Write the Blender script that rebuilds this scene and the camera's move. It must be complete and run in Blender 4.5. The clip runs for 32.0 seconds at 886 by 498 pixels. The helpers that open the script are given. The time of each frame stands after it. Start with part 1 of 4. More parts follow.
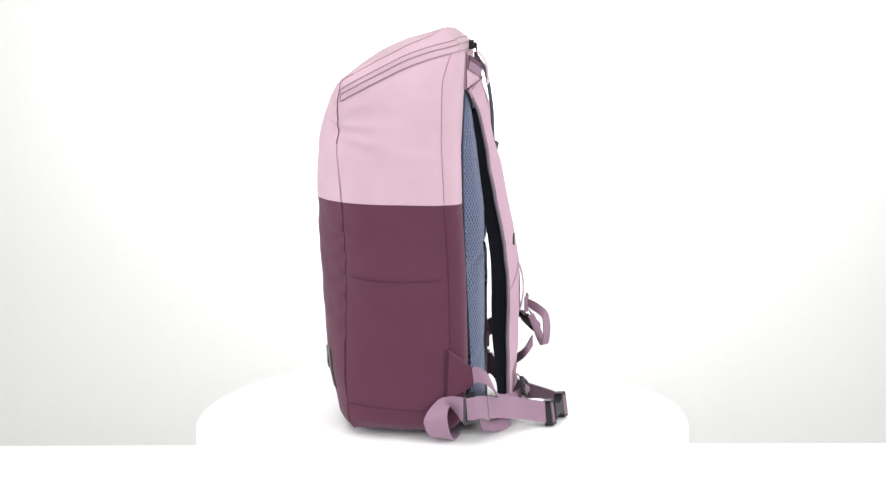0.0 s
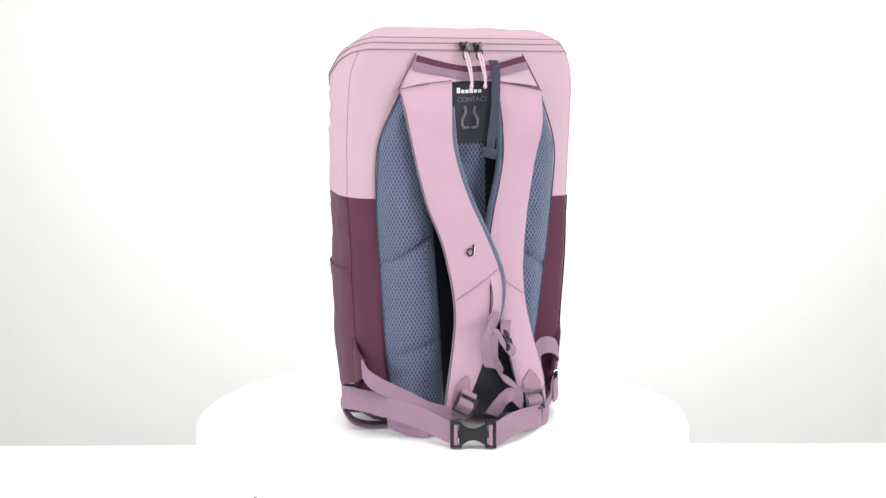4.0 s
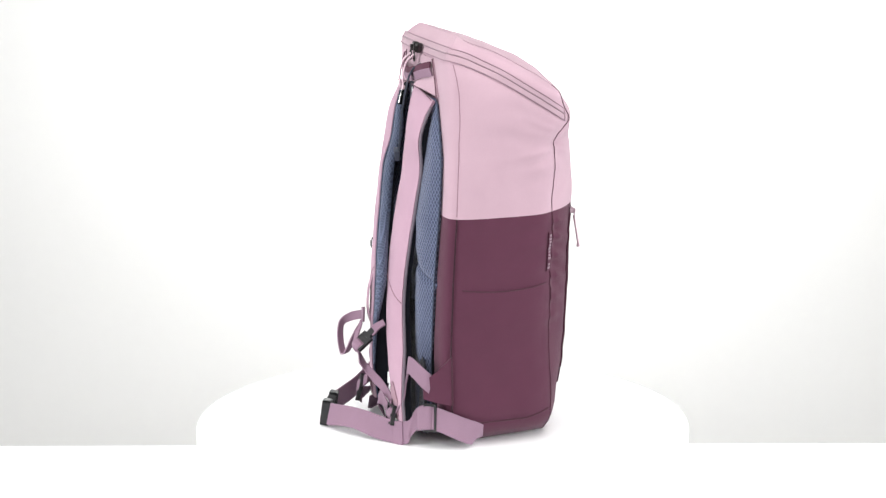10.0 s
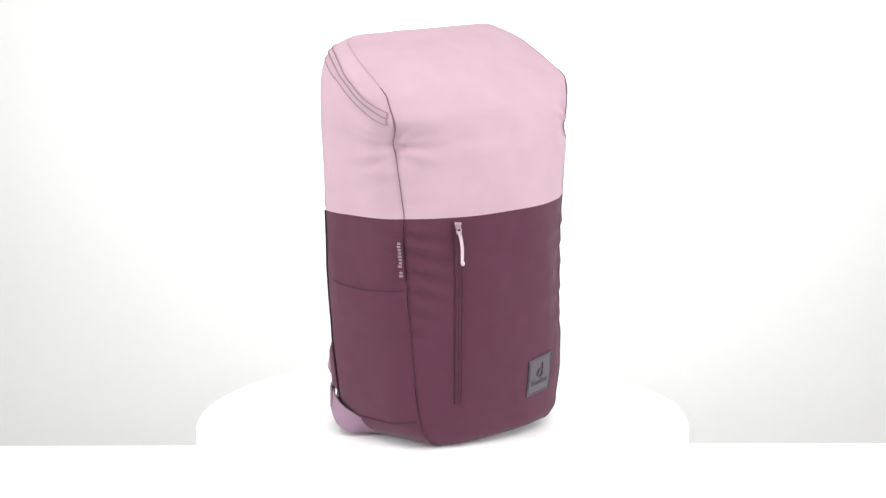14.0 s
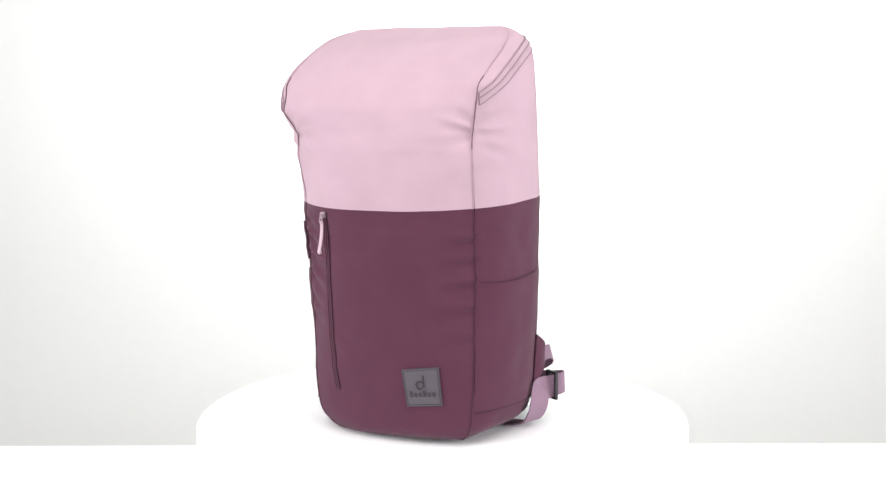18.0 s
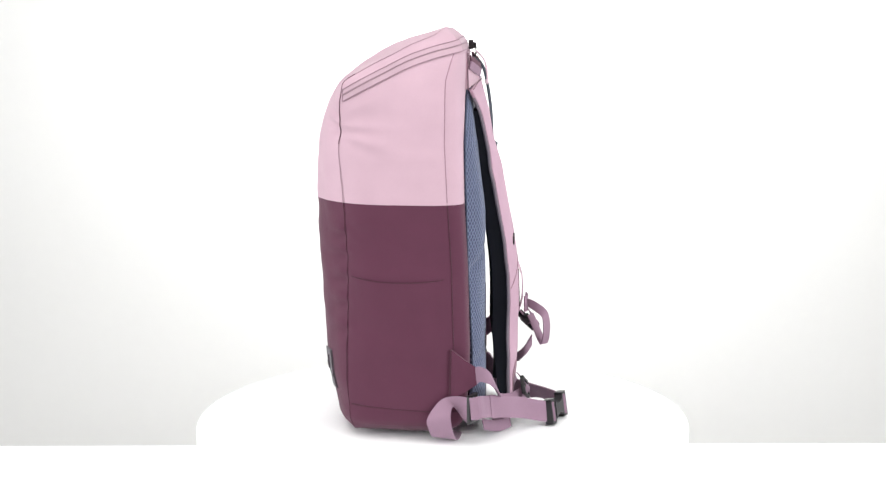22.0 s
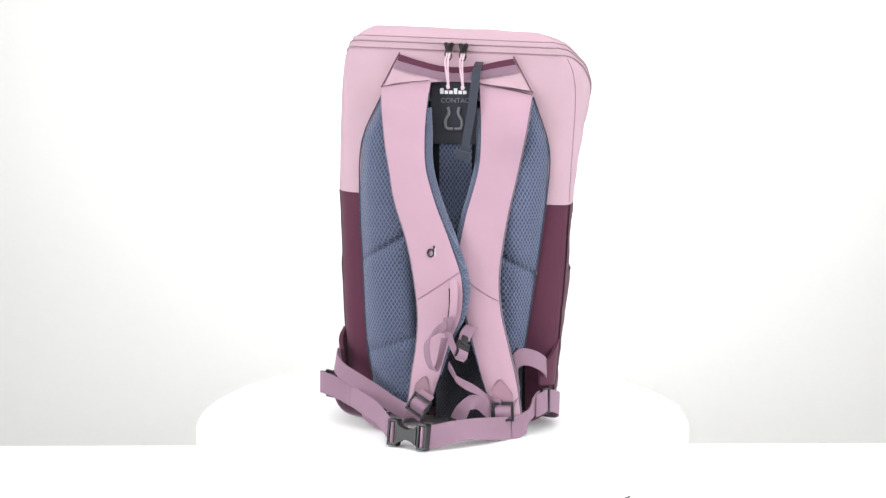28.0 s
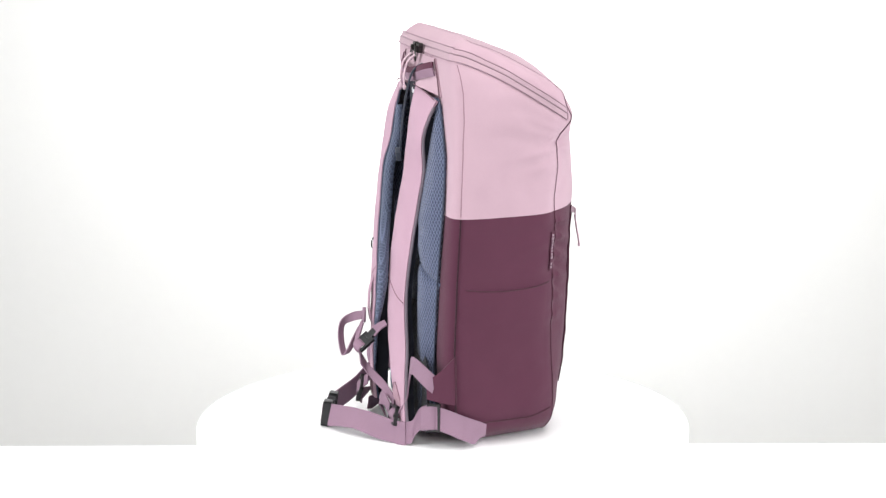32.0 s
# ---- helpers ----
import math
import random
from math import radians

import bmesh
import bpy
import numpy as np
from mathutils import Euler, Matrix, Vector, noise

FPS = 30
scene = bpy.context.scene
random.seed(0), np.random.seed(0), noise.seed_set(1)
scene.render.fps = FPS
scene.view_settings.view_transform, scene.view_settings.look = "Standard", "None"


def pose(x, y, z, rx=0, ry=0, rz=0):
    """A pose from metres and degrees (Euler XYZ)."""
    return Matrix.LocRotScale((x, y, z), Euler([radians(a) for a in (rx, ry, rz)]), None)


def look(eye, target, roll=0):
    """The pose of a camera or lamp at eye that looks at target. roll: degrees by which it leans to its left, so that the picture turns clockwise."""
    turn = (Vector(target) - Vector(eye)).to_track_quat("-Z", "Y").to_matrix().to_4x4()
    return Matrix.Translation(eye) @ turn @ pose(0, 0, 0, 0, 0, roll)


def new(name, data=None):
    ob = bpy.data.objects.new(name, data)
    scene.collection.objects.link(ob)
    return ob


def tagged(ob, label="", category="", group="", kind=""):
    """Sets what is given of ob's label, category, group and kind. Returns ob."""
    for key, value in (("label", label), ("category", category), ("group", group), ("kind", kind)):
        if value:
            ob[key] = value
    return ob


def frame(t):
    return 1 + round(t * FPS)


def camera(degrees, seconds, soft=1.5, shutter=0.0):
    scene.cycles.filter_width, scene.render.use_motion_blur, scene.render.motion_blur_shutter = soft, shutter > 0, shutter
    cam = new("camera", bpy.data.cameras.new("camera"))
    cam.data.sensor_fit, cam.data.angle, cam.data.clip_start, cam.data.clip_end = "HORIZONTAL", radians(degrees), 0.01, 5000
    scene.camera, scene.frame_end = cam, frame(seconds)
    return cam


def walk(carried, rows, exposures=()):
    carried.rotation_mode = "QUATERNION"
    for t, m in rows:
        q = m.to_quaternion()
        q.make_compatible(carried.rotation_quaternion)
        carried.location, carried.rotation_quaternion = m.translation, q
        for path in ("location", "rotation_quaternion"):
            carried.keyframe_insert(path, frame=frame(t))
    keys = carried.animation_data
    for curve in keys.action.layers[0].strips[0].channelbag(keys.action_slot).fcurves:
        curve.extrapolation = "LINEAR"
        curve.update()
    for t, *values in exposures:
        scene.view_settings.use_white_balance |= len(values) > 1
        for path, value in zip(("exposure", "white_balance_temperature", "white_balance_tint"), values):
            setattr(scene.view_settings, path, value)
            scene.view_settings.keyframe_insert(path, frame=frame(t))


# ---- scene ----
# A camera on a stand looks at a turntable on a table; only the turntable and what stands on it move.
TOP = 0.80                      # height of the turntable's upper face
LIFT = 0.008                    # the pack's own zero lies this far above the turntable
EYE = (0.0, -1.95, TOP + LIFT + 0.548)
PITCH, YAW, ROLL = 10.191, 0.0326, -0.192
SPIN, BACK_AT = 360 / 22.1, 5.3  # degrees a second; the time at which the carrying side faces the camera
cam = camera(29.706, 32.0, soft=1.35)
AIM = Vector((math.sin(radians(YAW)) * math.cos(radians(PITCH)), math.cos(radians(YAW)) * math.cos(radians(PITCH)), -math.sin(radians(PITCH))))
STILL = look(EYE, Vector(EYE) + AIM, ROLL)
walk(cam, [(0, STILL), (32, STILL)], exposures=[(0, 0.51), (32, 0.51)])


# ---- light: a white studio with soft lamps over and beside the table ----
def soft_lamp(name, at, target, size, watts, colour=(1, 1, 1), size_y=None):
    lamp = bpy.data.lights.new(name, "AREA")
    lamp.shape, lamp.size, lamp.size_y = "RECTANGLE", size, size_y or size
    lamp.energy, lamp.color = watts, colour
    ob = new(name, lamp)
    ob.matrix_world = look(at, target)
    return ob


world = bpy.data.worlds.new("world")
scene.world = world
world.use_nodes = True
world.node_tree.nodes["Background"].inputs[0].default_value = (0.9, 0.95, 1.0, 1)
world.node_tree.nodes["Background"].inputs[1].default_value = 0.3
soft_lamp("softbox_left", (-2.15, -1.15, 1.45), (0, 0, TOP + 0.2), 1.1, 34.5, (0.975, 0.985, 1.0))
soft_lamp("softbox_right", (2.15, -1.15, 1.45), (0, 0, TOP + 0.2), 1.1, 34.5, (0.975, 0.985, 1.0))
soft_lamp("softbox_over", (0, -0.8, 2.45), (0, 0, TOP), 2.0, 22, (1.0, 0.985, 0.96))
soft_lamp("backdrop_lamp", (0.10, 1.05, 1.60), (0.10, 1.6, 0.84), 0.5, 20, (0.985, 0.99, 0.99), 0.3)


# ---- materials ----
def nodes_of(name):
    mat = bpy.data.materials.new(name)
    mat.use_nodes = True
    return mat, mat.node_tree.nodes, mat.node_tree.links, mat.node_tree.nodes["Principled BSDF"]


def noise_node(nd, ln, scale, detail, coord):
    n = nd.new("ShaderNodeTexNoise")
    n.inputs["Scale"].default_value, n.inputs["Detail"].default_value = scale, detail
    ln.new(coord, n.inputs["Vector"])
    return n.outputs["Fac"]


def ramp_between(nd, ln, fac, a, b, lo=0.3, hi=0.7):
    r = nd.new("ShaderNodeValToRGB")
    r.color_ramp.elements[0].position, r.color_ramp.elements[1].position = lo, hi
    r.color_ramp.elements[0].color, r.color_ramp.elements[1].color = (*a, 1), (*b, 1)
    ln.new(fac, r.inputs[0])
    return r.outputs[0]


def bump_into(nd, ln, bsdf, height, strength, distance):
    b = nd.new("ShaderNodeBump")
    b.inputs["Strength"].default_value, b.inputs["Distance"].default_value = strength, distance
    ln.new(height, b.inputs["Height"])
    ln.new(b.outputs[0], bsdf.inputs["Normal"])


def scaled(c, k):
    return tuple(min(1, v * k) for v in c)


def fabric(name, colour, rough=0.85, sheen=0.11, weave=1400.0, vary=0.06):
    """Woven cloth: a fine plain weave as relief, soft mottling and a slow drift of tone."""
    mat, nd, ln, bsdf = nodes_of(name)
    coord = nd.new("ShaderNodeTexCoord").outputs["Object"]
    fine = noise_node(nd, ln, weave, 2, coord)
    slow = noise_node(nd, ln, 22, 3, coord)
    mix = nd.new("ShaderNodeMath")
    mix.operation = "MULTIPLY_ADD"
    ln.new(fine, mix.inputs[0])
    mix.inputs[1].default_value = 0.5
    half = nd.new("ShaderNodeMath")
    half.operation = "MULTIPLY"
    ln.new(slow, half.inputs[0])
    half.inputs[1].default_value = 0.5
    ln.new(half.outputs[0], mix.inputs[2])
    ln.new(ramp_between(nd, ln, mix.outputs[0], scaled(colour, 1 - vary), scaled(colour, 1 + vary)), bsdf.inputs["Base Color"])
    bsdf.inputs["Roughness"].default_value = rough
    bsdf.inputs["Sheen Weight"].default_value = sheen
    bsdf.inputs["Specular IOR Level"].default_value = 0.15
    bump_into(nd, ln, bsdf, fine, 0.25, 0.0006)
    return mat


def spacer_mesh(name, thread, ground, cell=0.0047):
    """Knitted spacer mesh: a net of raised diagonal threads over a darker ground."""
    mat, nd, ln, bsdf = nodes_of(name)
    coord = nd.new("ShaderNodeTexCoord").outputs["Object"]
    sep = nd.new("ShaderNodeSeparateXYZ")
    ln.new(coord, sep.inputs[0])

    def maths(op, a, b=None):
        n = nd.new("ShaderNodeMath")
        n.operation = op
        for i, v in enumerate((a, b)):
            if v is None:
                continue
            if isinstance(v, (int, float)):
                n.inputs[i].default_value = v
            else:
                ln.new(v, n.inputs[i])
        return n.outputs[0]

    # the knit follows the pads round their flanks
    off = maths("SUBTRACT", sep.outputs["X"], 0.02)
    side = maths("MULTIPLY", maths("SIGN", off), maths("SIGN", maths("SUBTRACT", maths("ABSOLUTE", off), 0.06)))
    x = maths("ADD", sep.outputs["X"], maths("MULTIPLY", maths("MULTIPLY", maths("ADD", sep.outputs["Y"], 0.0495), side), 0.8))
    z = sep.outputs["Z"]
    waves = []
    for sign in (1, -1):
        u = maths("ADD", x, maths("MULTIPLY", z, 0.62 * sign))
        waves.append(maths("ABSOLUTE", maths("SINE", maths("MULTIPLY", u, math.pi / cell))))
    low = maths("MINIMUM", waves[0], waves[1])
    net = maths("SUBTRACT", 1.0, low)
    grain = noise_node(nd, ln, 900, 2, coord)
    net2 = maths("ADD", net, maths("MULTIPLY", maths("SUBTRACT", grain, 0.5), 0.25))
    ln.new(ramp_between(nd, ln, net2, ground, thread, 0.45, 0.85), bsdf.inputs["Base Color"])
    bsdf.inputs["Roughness"].default_value = 0.8
    bsdf.inputs["Sheen Weight"].default_value = 0.2
    bump_into(nd, ln, bsdf, net2, 0.6, 0.0012)
    return mat


def webbing(name, colour):
    """Woven strap: ribs across the weave and a little tonal wear."""
    return fabric(name, colour, 0.75, 0.08, 1000.0, 0.09)


def plastic(name, colour, rough=0.42):
    mat, nd, ln, bsdf = nodes_of(name)
    coord = nd.new("ShaderNodeTexCoord").outputs["Object"]
    fac = noise_node(nd, ln, 300, 3, coord)
    ln.new(ramp_between(nd, ln, fac, scaled(colour, 0.85), scaled(colour, 1.15)), bsdf.inputs["Base Color"])
    r = nd.new("ShaderNodeMapRange")
    r.inputs["To Min"].default_value, r.inputs["To Max"].default_value = rough - 0.06, rough + 0.1
    ln.new(fac, r.inputs["Value"])
    ln.new(r.outputs[0], bsdf.inputs["Roughness"])
    bump_into(nd, ln, bsdf, fac, 0.1, 0.0003)
    return mat


def paint(name, colour, rough=0.6, scale=30, depth=0.0004):
    mat, nd, ln, bsdf = nodes_of(name)
    coord = nd.new("ShaderNodeTexCoord").outputs["Object"]
    fac = noise_node(nd, ln, scale, 5, coord)
    ln.new(ramp_between(nd, ln, fac, scaled(colour, 0.994), scaled(colour, 1.006)), bsdf.inputs["Base Color"])
    bsdf.inputs["Roughness"].default_value = rough
    bump_into(nd, ln, bsdf, fac, 0.2, depth)
    return mat


PINK = fabric("pink_canvas", (0.478, 0.330, 0.390))
PLUM = fabric("plum_canvas", (0.0885, 0.0272, 0.0505))
STRAP_PINK = fabric("pink_strap_canvas", (0.445, 0.288, 0.365))
PIPING = fabric("plum_piping", (0.060, 0.0205, 0.034))
PINK_THREAD = fabric("pink_seam", (0.30, 0.185, 0.23))
MAUVE = webbing("mauve_webbing", (0.262, 0.165, 0.226))
TAPE = fabric("zip_tape", (0.435, 0.305, 0.355), 0.6)
MESH = spacer_mesh("blue_spacer_mesh", (0.142, 0.172, 0.282), (0.042, 0.054, 0.104))
LINING_AND_SHADE = fabric("dark_lining_and_shade", (0.010, 0.011, 0.016), 0.9, 0.02)
LUMBAR = spacer_mesh("lumbar_mesh", (0.034, 0.039, 0.056), (0.014, 0.016, 0.024), 0.0036)
SLATE = webbing("slate_webbing", (0.042, 0.048, 0.067))
PATCH = fabric("charcoal_patch", (0.035, 0.036, 0.048), 0.7)
GREY_PRINT = fabric("grey_print", (0.16, 0.16, 0.18), 0.6)
WHITE_PRINT = fabric("white_print", (0.8, 0.8, 0.82), 0.6)
CORD = fabric("pale_pink_cord", (0.60, 0.44, 0.51), 0.7)
ZIP_LINE = fabric("zip_line", (0.30, 0.20, 0.245))
ANCHOR = fabric("anchor_pink", (0.33, 0.20, 0.25))
COIL = fabric("zip_coil", (0.30, 0.205, 0.245), 0.5)
SHADED_SEAM = fabric("shaded_plum_seam", (0.034, 0.013, 0.021))
PALE_SEAM = fabric("pale_rose_seam", (0.40, 0.275, 0.325))
PINK_DARK = fabric("rose_piping", (0.15, 0.082, 0.105))
STRAP_MESH = fabric("strap_mesh", (0.052, 0.065, 0.100), 0.8, 0.1)
BINDING = fabric("edge_binding", (0.170, 0.142, 0.172), 0.8, 0.1)
RIM_MESH = spacer_mesh("rim_mesh", (0.118, 0.145, 0.235), (0.060, 0.076, 0.128), 0.0036)
TAG_PRINT = fabric("tag_print", (0.27, 0.19, 0.23), 0.6)
PALE = plastic("pale_pink_plastic", (0.42, 0.31, 0.36))
BLACK = plastic("black_plastic", (0.012, 0.012, 0.014))
GUNMETAL = plastic("gunmetal", (0.055, 0.052, 0.052), 0.36)
GUNMETAL.node_tree.nodes["Principled BSDF"].inputs["Metallic"].default_value = 0.85
LABEL = fabric("grey_label", (0.105, 0.09, 0.108), 0.55)
LABEL_PRINT = fabric("label_print", (0.056, 0.043, 0.052), 0.5)
WHITE_TOP = paint("white_lacquer", (0.91, 0.91, 0.92), 0.5, 8, 0.0002)
WALL = paint("white_wall", (0.545, 0.545, 0.536), 0.9, 40, 0.0006)
FLOOR = paint("grey_floor", (0.45, 0.44, 0.43), 0.6, 12)


# ---- mesh helpers ----
def mesh_part(name, verts, faces, material, parent=None, label="", smooth=True, crease=0.7):
    me = bpy.data.meshes.new(name)
    me.from_pydata([tuple(v) for v in verts], [], [tuple(int(i) for i in f) for f in faces])
    bm = bmesh.new()
    bm.from_mesh(me)
    bmesh.ops.recalc_face_normals(bm, faces=bm.faces)
    bm.to_mesh(me)
    bm.free()
    if smooth:
        me.polygons.foreach_set("use_smooth", [True] * len(me.polygons))
        me.set_sharp_from_angle(angle=crease)
    me.materials.append(material)
    ob = new(name, me)
    if parent is not None:
        ob.parent = parent
    if label:
        tagged(ob, label)
    return ob


def part(name, bm, material, parent=None, label="", smooth=True):
    """Links a bmesh as one mesh object under a thing or a part."""
    me = bpy.data.meshes.new(name)
    bmesh.ops.recalc_face_normals(bm, faces=bm.faces)
    bm.to_mesh(me)
    bm.free()
    if smooth:
        me.polygons.foreach_set("use_smooth", [True] * len(me.polygons))
        me.set_sharp_from_angle(angle=0.7)
    me.materials.append(material)
    ob = new(name, me)
    if parent is not None:
        ob.parent = parent
    if label:
        tagged(ob, label)
    return ob


def normals_of(P):
    du, dv = np.gradient(P, axis=0), np.gradient(P, axis=1)
    n = np.cross(du, dv)
    return n / (np.linalg.norm(n, axis=2, keepdims=True) + 1e-12)


def sheet(P, thick, flip=False):
    """A cloth of some thickness on a grid of points: (verts, faces). It grows against its normal."""
    n, m, _ = P.shape
    N = normals_of(P) * (-1 if flip else 1)
    thick = np.asarray(thick)[:, None, None] if np.ndim(thick) else thick
    verts = np.concatenate([P.reshape(-1, 3), (P - N * thick).reshape(-1, 3)])
    k = n * m
    faces = []
    for i in range(n - 1):
        for j in range(m - 1):
            a, b, c, d = i * m + j, i * m + j + 1, (i + 1) * m + j + 1, (i + 1) * m + j
            faces += [(a, b, c, d), (k + d, k + c, k + b, k + a)]
    rim = [(0, j) for j in range(m)] + [(i, m - 1) for i in range(1, n)] + [(n - 1, j) for j in range(m - 2, -1, -1)] + [(i, 0) for i in range(n - 2, 0, -1)]
    ids = [i * m + j for i, j in rim]
    for a, b in zip(ids, ids[1:] + ids[:1]):
        faces.append((a, b, k + b, k + a))
    return verts, faces


def spline(points, n):
    """A smooth line through the points, n of them, evenly spaced."""
    p = np.asarray(points, float)
    q = np.concatenate([[2 * p[0] - p[1]], p, [2 * p[-1] - p[-2]]])
    out = []
    for i in range(1, len(q) - 2):
        t = np.linspace(0, 1, 24, endpoint=False)[:, None]
        a, b, c, d = q[i - 1], q[i], q[i + 1], q[i + 2]
        out.append(0.5 * (2 * b + (c - a) * t + (2 * a - 5 * b + 4 * c - d) * t**2 + (3 * b - a - 3 * c + d) * t**3))
    out = np.concatenate(out + [p[-1:]])
    s = np.r_[0, np.cumsum(np.linalg.norm(np.diff(out[:, :3], axis=0), axis=1))]
    at = np.linspace(0, s[-1], n)
    return np.stack([np.interp(at, s, out[:, k]) for k in range(out.shape[1])], 1)


def band(rows, n, thick, across=6):
    """A strap from rows of (left edge, right edge) points."""
    both = spline([[*a, *b] for a, b in rows], n)
    t = np.linspace(0, 1, across)[None, :, None]
    return sheet(both[:, None, :3] * (1 - t) + both[:, None, 3:] * t, thick)


def tube(path, radius, sides=8):
    """A round cord along a path."""
    p = np.asarray(path, float)
    tang = np.gradient(p, axis=0)
    tang /= np.linalg.norm(tang, axis=1, keepdims=True) + 1e-12
    up = np.array([0.31, 0.12, 0.94])
    verts, faces = [], []
    for q, t in zip(p, tang):
        a = np.cross(t, up)
        a /= np.linalg.norm(a) + 1e-12
        b = np.cross(t, a)
        for k in range(sides):
            w = 2 * math.pi * k / sides
            verts.append(q + radius * (math.cos(w) * a + math.sin(w) * b))
    for i in range(len(p) - 1):
        for k in range(sides):
            l = (k + 1) % sides
            faces.append((i * sides + k, i * sides + l, (i + 1) * sides + l, (i + 1) * sides + k))
    faces.append(tuple(range(sides)))
    faces.append(tuple(range((len(p) - 1) * sides, len(p) * sides))[::-1])
    return verts, faces


def box(bm, x0, x1, y0, y1, z0, z1, m=None):
    made = bmesh.ops.create_cube(bm, size=1)["verts"]
    for v in made:
        v.co = Vector((x0 + (v.co.x + 0.5) * (x1 - x0), y0 + (v.co.y + 0.5) * (y1 - y0), z0 + (v.co.z + 0.5) * (z1 - z0)))
        if m is not None:
            v.co = m @ v.co
    return made


def rounded(bm, width, segments=2):
    bmesh.ops.bevel(bm, geom=bm.edges[:], offset=width, segments=segments, affect="EDGES", profile=0.7)


def lathe(profile, sides=160):
    """A turned body from (radius, height) pairs."""
    verts, faces = [], []
    for r, z in profile:
        for k in range(sides):
            w = 2 * math.pi * k / sides
            verts.append((r * math.cos(w), r * math.sin(w), z))
    for i in range(len(profile) - 1):
        for k in range(sides):
            l = (k + 1) % sides
            faces.append((i * sides + k, i * sides + l, (i + 1) * sides + l, (i + 1) * sides + k))
    faces.append(tuple(range(sides))[::-1])
    faces.append(tuple(range((len(profile) - 1) * sides, len(profile) * sides)))
    return verts, faces


# ---- the studio ----
TABLE = TOP - 0.146


def setting():
    def slab(name, x0, x1, y0, y1, z0, z1, mat, label):
        bm = bmesh.new()
        box(bm, x0, x1, y0, y1, z0, z1)
        tagged(part(name, bm, mat, None, smooth=False), label, kind="structure")

    slab("floor", -2.6, 2.6, -3.6, 1.9, -0.1, 0.0, FLOOR, "plain grey studio floor")
    slab("wall_north", -2.6, 2.6, 1.6, 1.72, 0.004, 2.8, WALL, "plain white studio wall behind the table")
    slab("wall_south", -2.6, 2.6, -3.6, -3.48, 0.004, 2.8, WALL, "plain white studio wall")
    slab("wall_west", -2.6, -2.48, -3.477, 1.597, 0.004, 2.8, WALL, "plain white studio wall")
    slab("wall_east", 2.48, 2.6, -3.477, 1.597, 0.004, 2.8, WALL, "plain white studio wall")
    slab("ceiling", -2.6, 2.6, -3.6, 1.9, 2.804, 2.9, WALL, "plain white studio ceiling")


def table():
    thing = new("table")
    tagged(thing, "plain white table with a smooth lacquered top", "table")
    bm = bmesh.new()
    box(bm, -1.3, 1.3, -0.62, 0.366, TABLE - 0.03, TABLE)
    rounded(bm, 0.002)
    part("tabletop", bm, WHITE_TOP, thing)
    for x in (-1.22, 1.22):
        for y in (-0.55, 0.275):
            bm = bmesh.new()
            box(bm, x - 0.025, x + 0.025, y - 0.025, y + 0.025, 0.0, TABLE - 0.03)
            rounded(bm, 0.003)
            part("leg", bm, WHITE_TOP, thing)


DISC_RADIUS, DISC_THICK = 0.2945, 0.030


def turntable():
    thing = new("turntable")
    tagged(thing, "round white motor turntable on the white table", "turntable")
    thing.location = (0, 0, TABLE)
    verts, faces = lathe([(0.13, 0.0), (0.14, 0.004), (0.14, 0.09), (0.12, 0.1155)], 96)
    mesh_part("base", verts, faces, WHITE_TOP, thing)
    r, h = DISC_RADIUS, DISC_THICK
    verts, faces = lathe([(r - 0.002, -h), (r, -h + 0.002), (r, -0.003), (r - 0.0012, -0.0008), (r - 0.003, 0.0)], 200)
    disc = mesh_part("disc", verts, faces, WHITE_TOP, thing, "smooth white round plate")
    # black rubber pads under the plate's edge
    for turn in range(24, 384, 60):
        bm = bmesh.new()
        made = box(bm, -0.5, 0.5, -0.5, 0.5, -0.5, 0.5)
        bmesh.ops.subdivide_edges(bm, edges=[e for e in bm.edges if abs(e.verts[0].co.x - e.verts[1].co.x) > 0.5], cuts=8)
        for v in bm.verts:
            a, q = radians(turn + v.co.x * 10.0), r - 0.0286 + (v.co.y + 0.5) * 0.008
            v.co = (q * math.cos(a), q * math.sin(a), -h - 0.0062 + v.co.z * 0.0120)
        part("rubber_pad", bm, BLACK, disc, "black rubber pad", False)
    return thing, disc


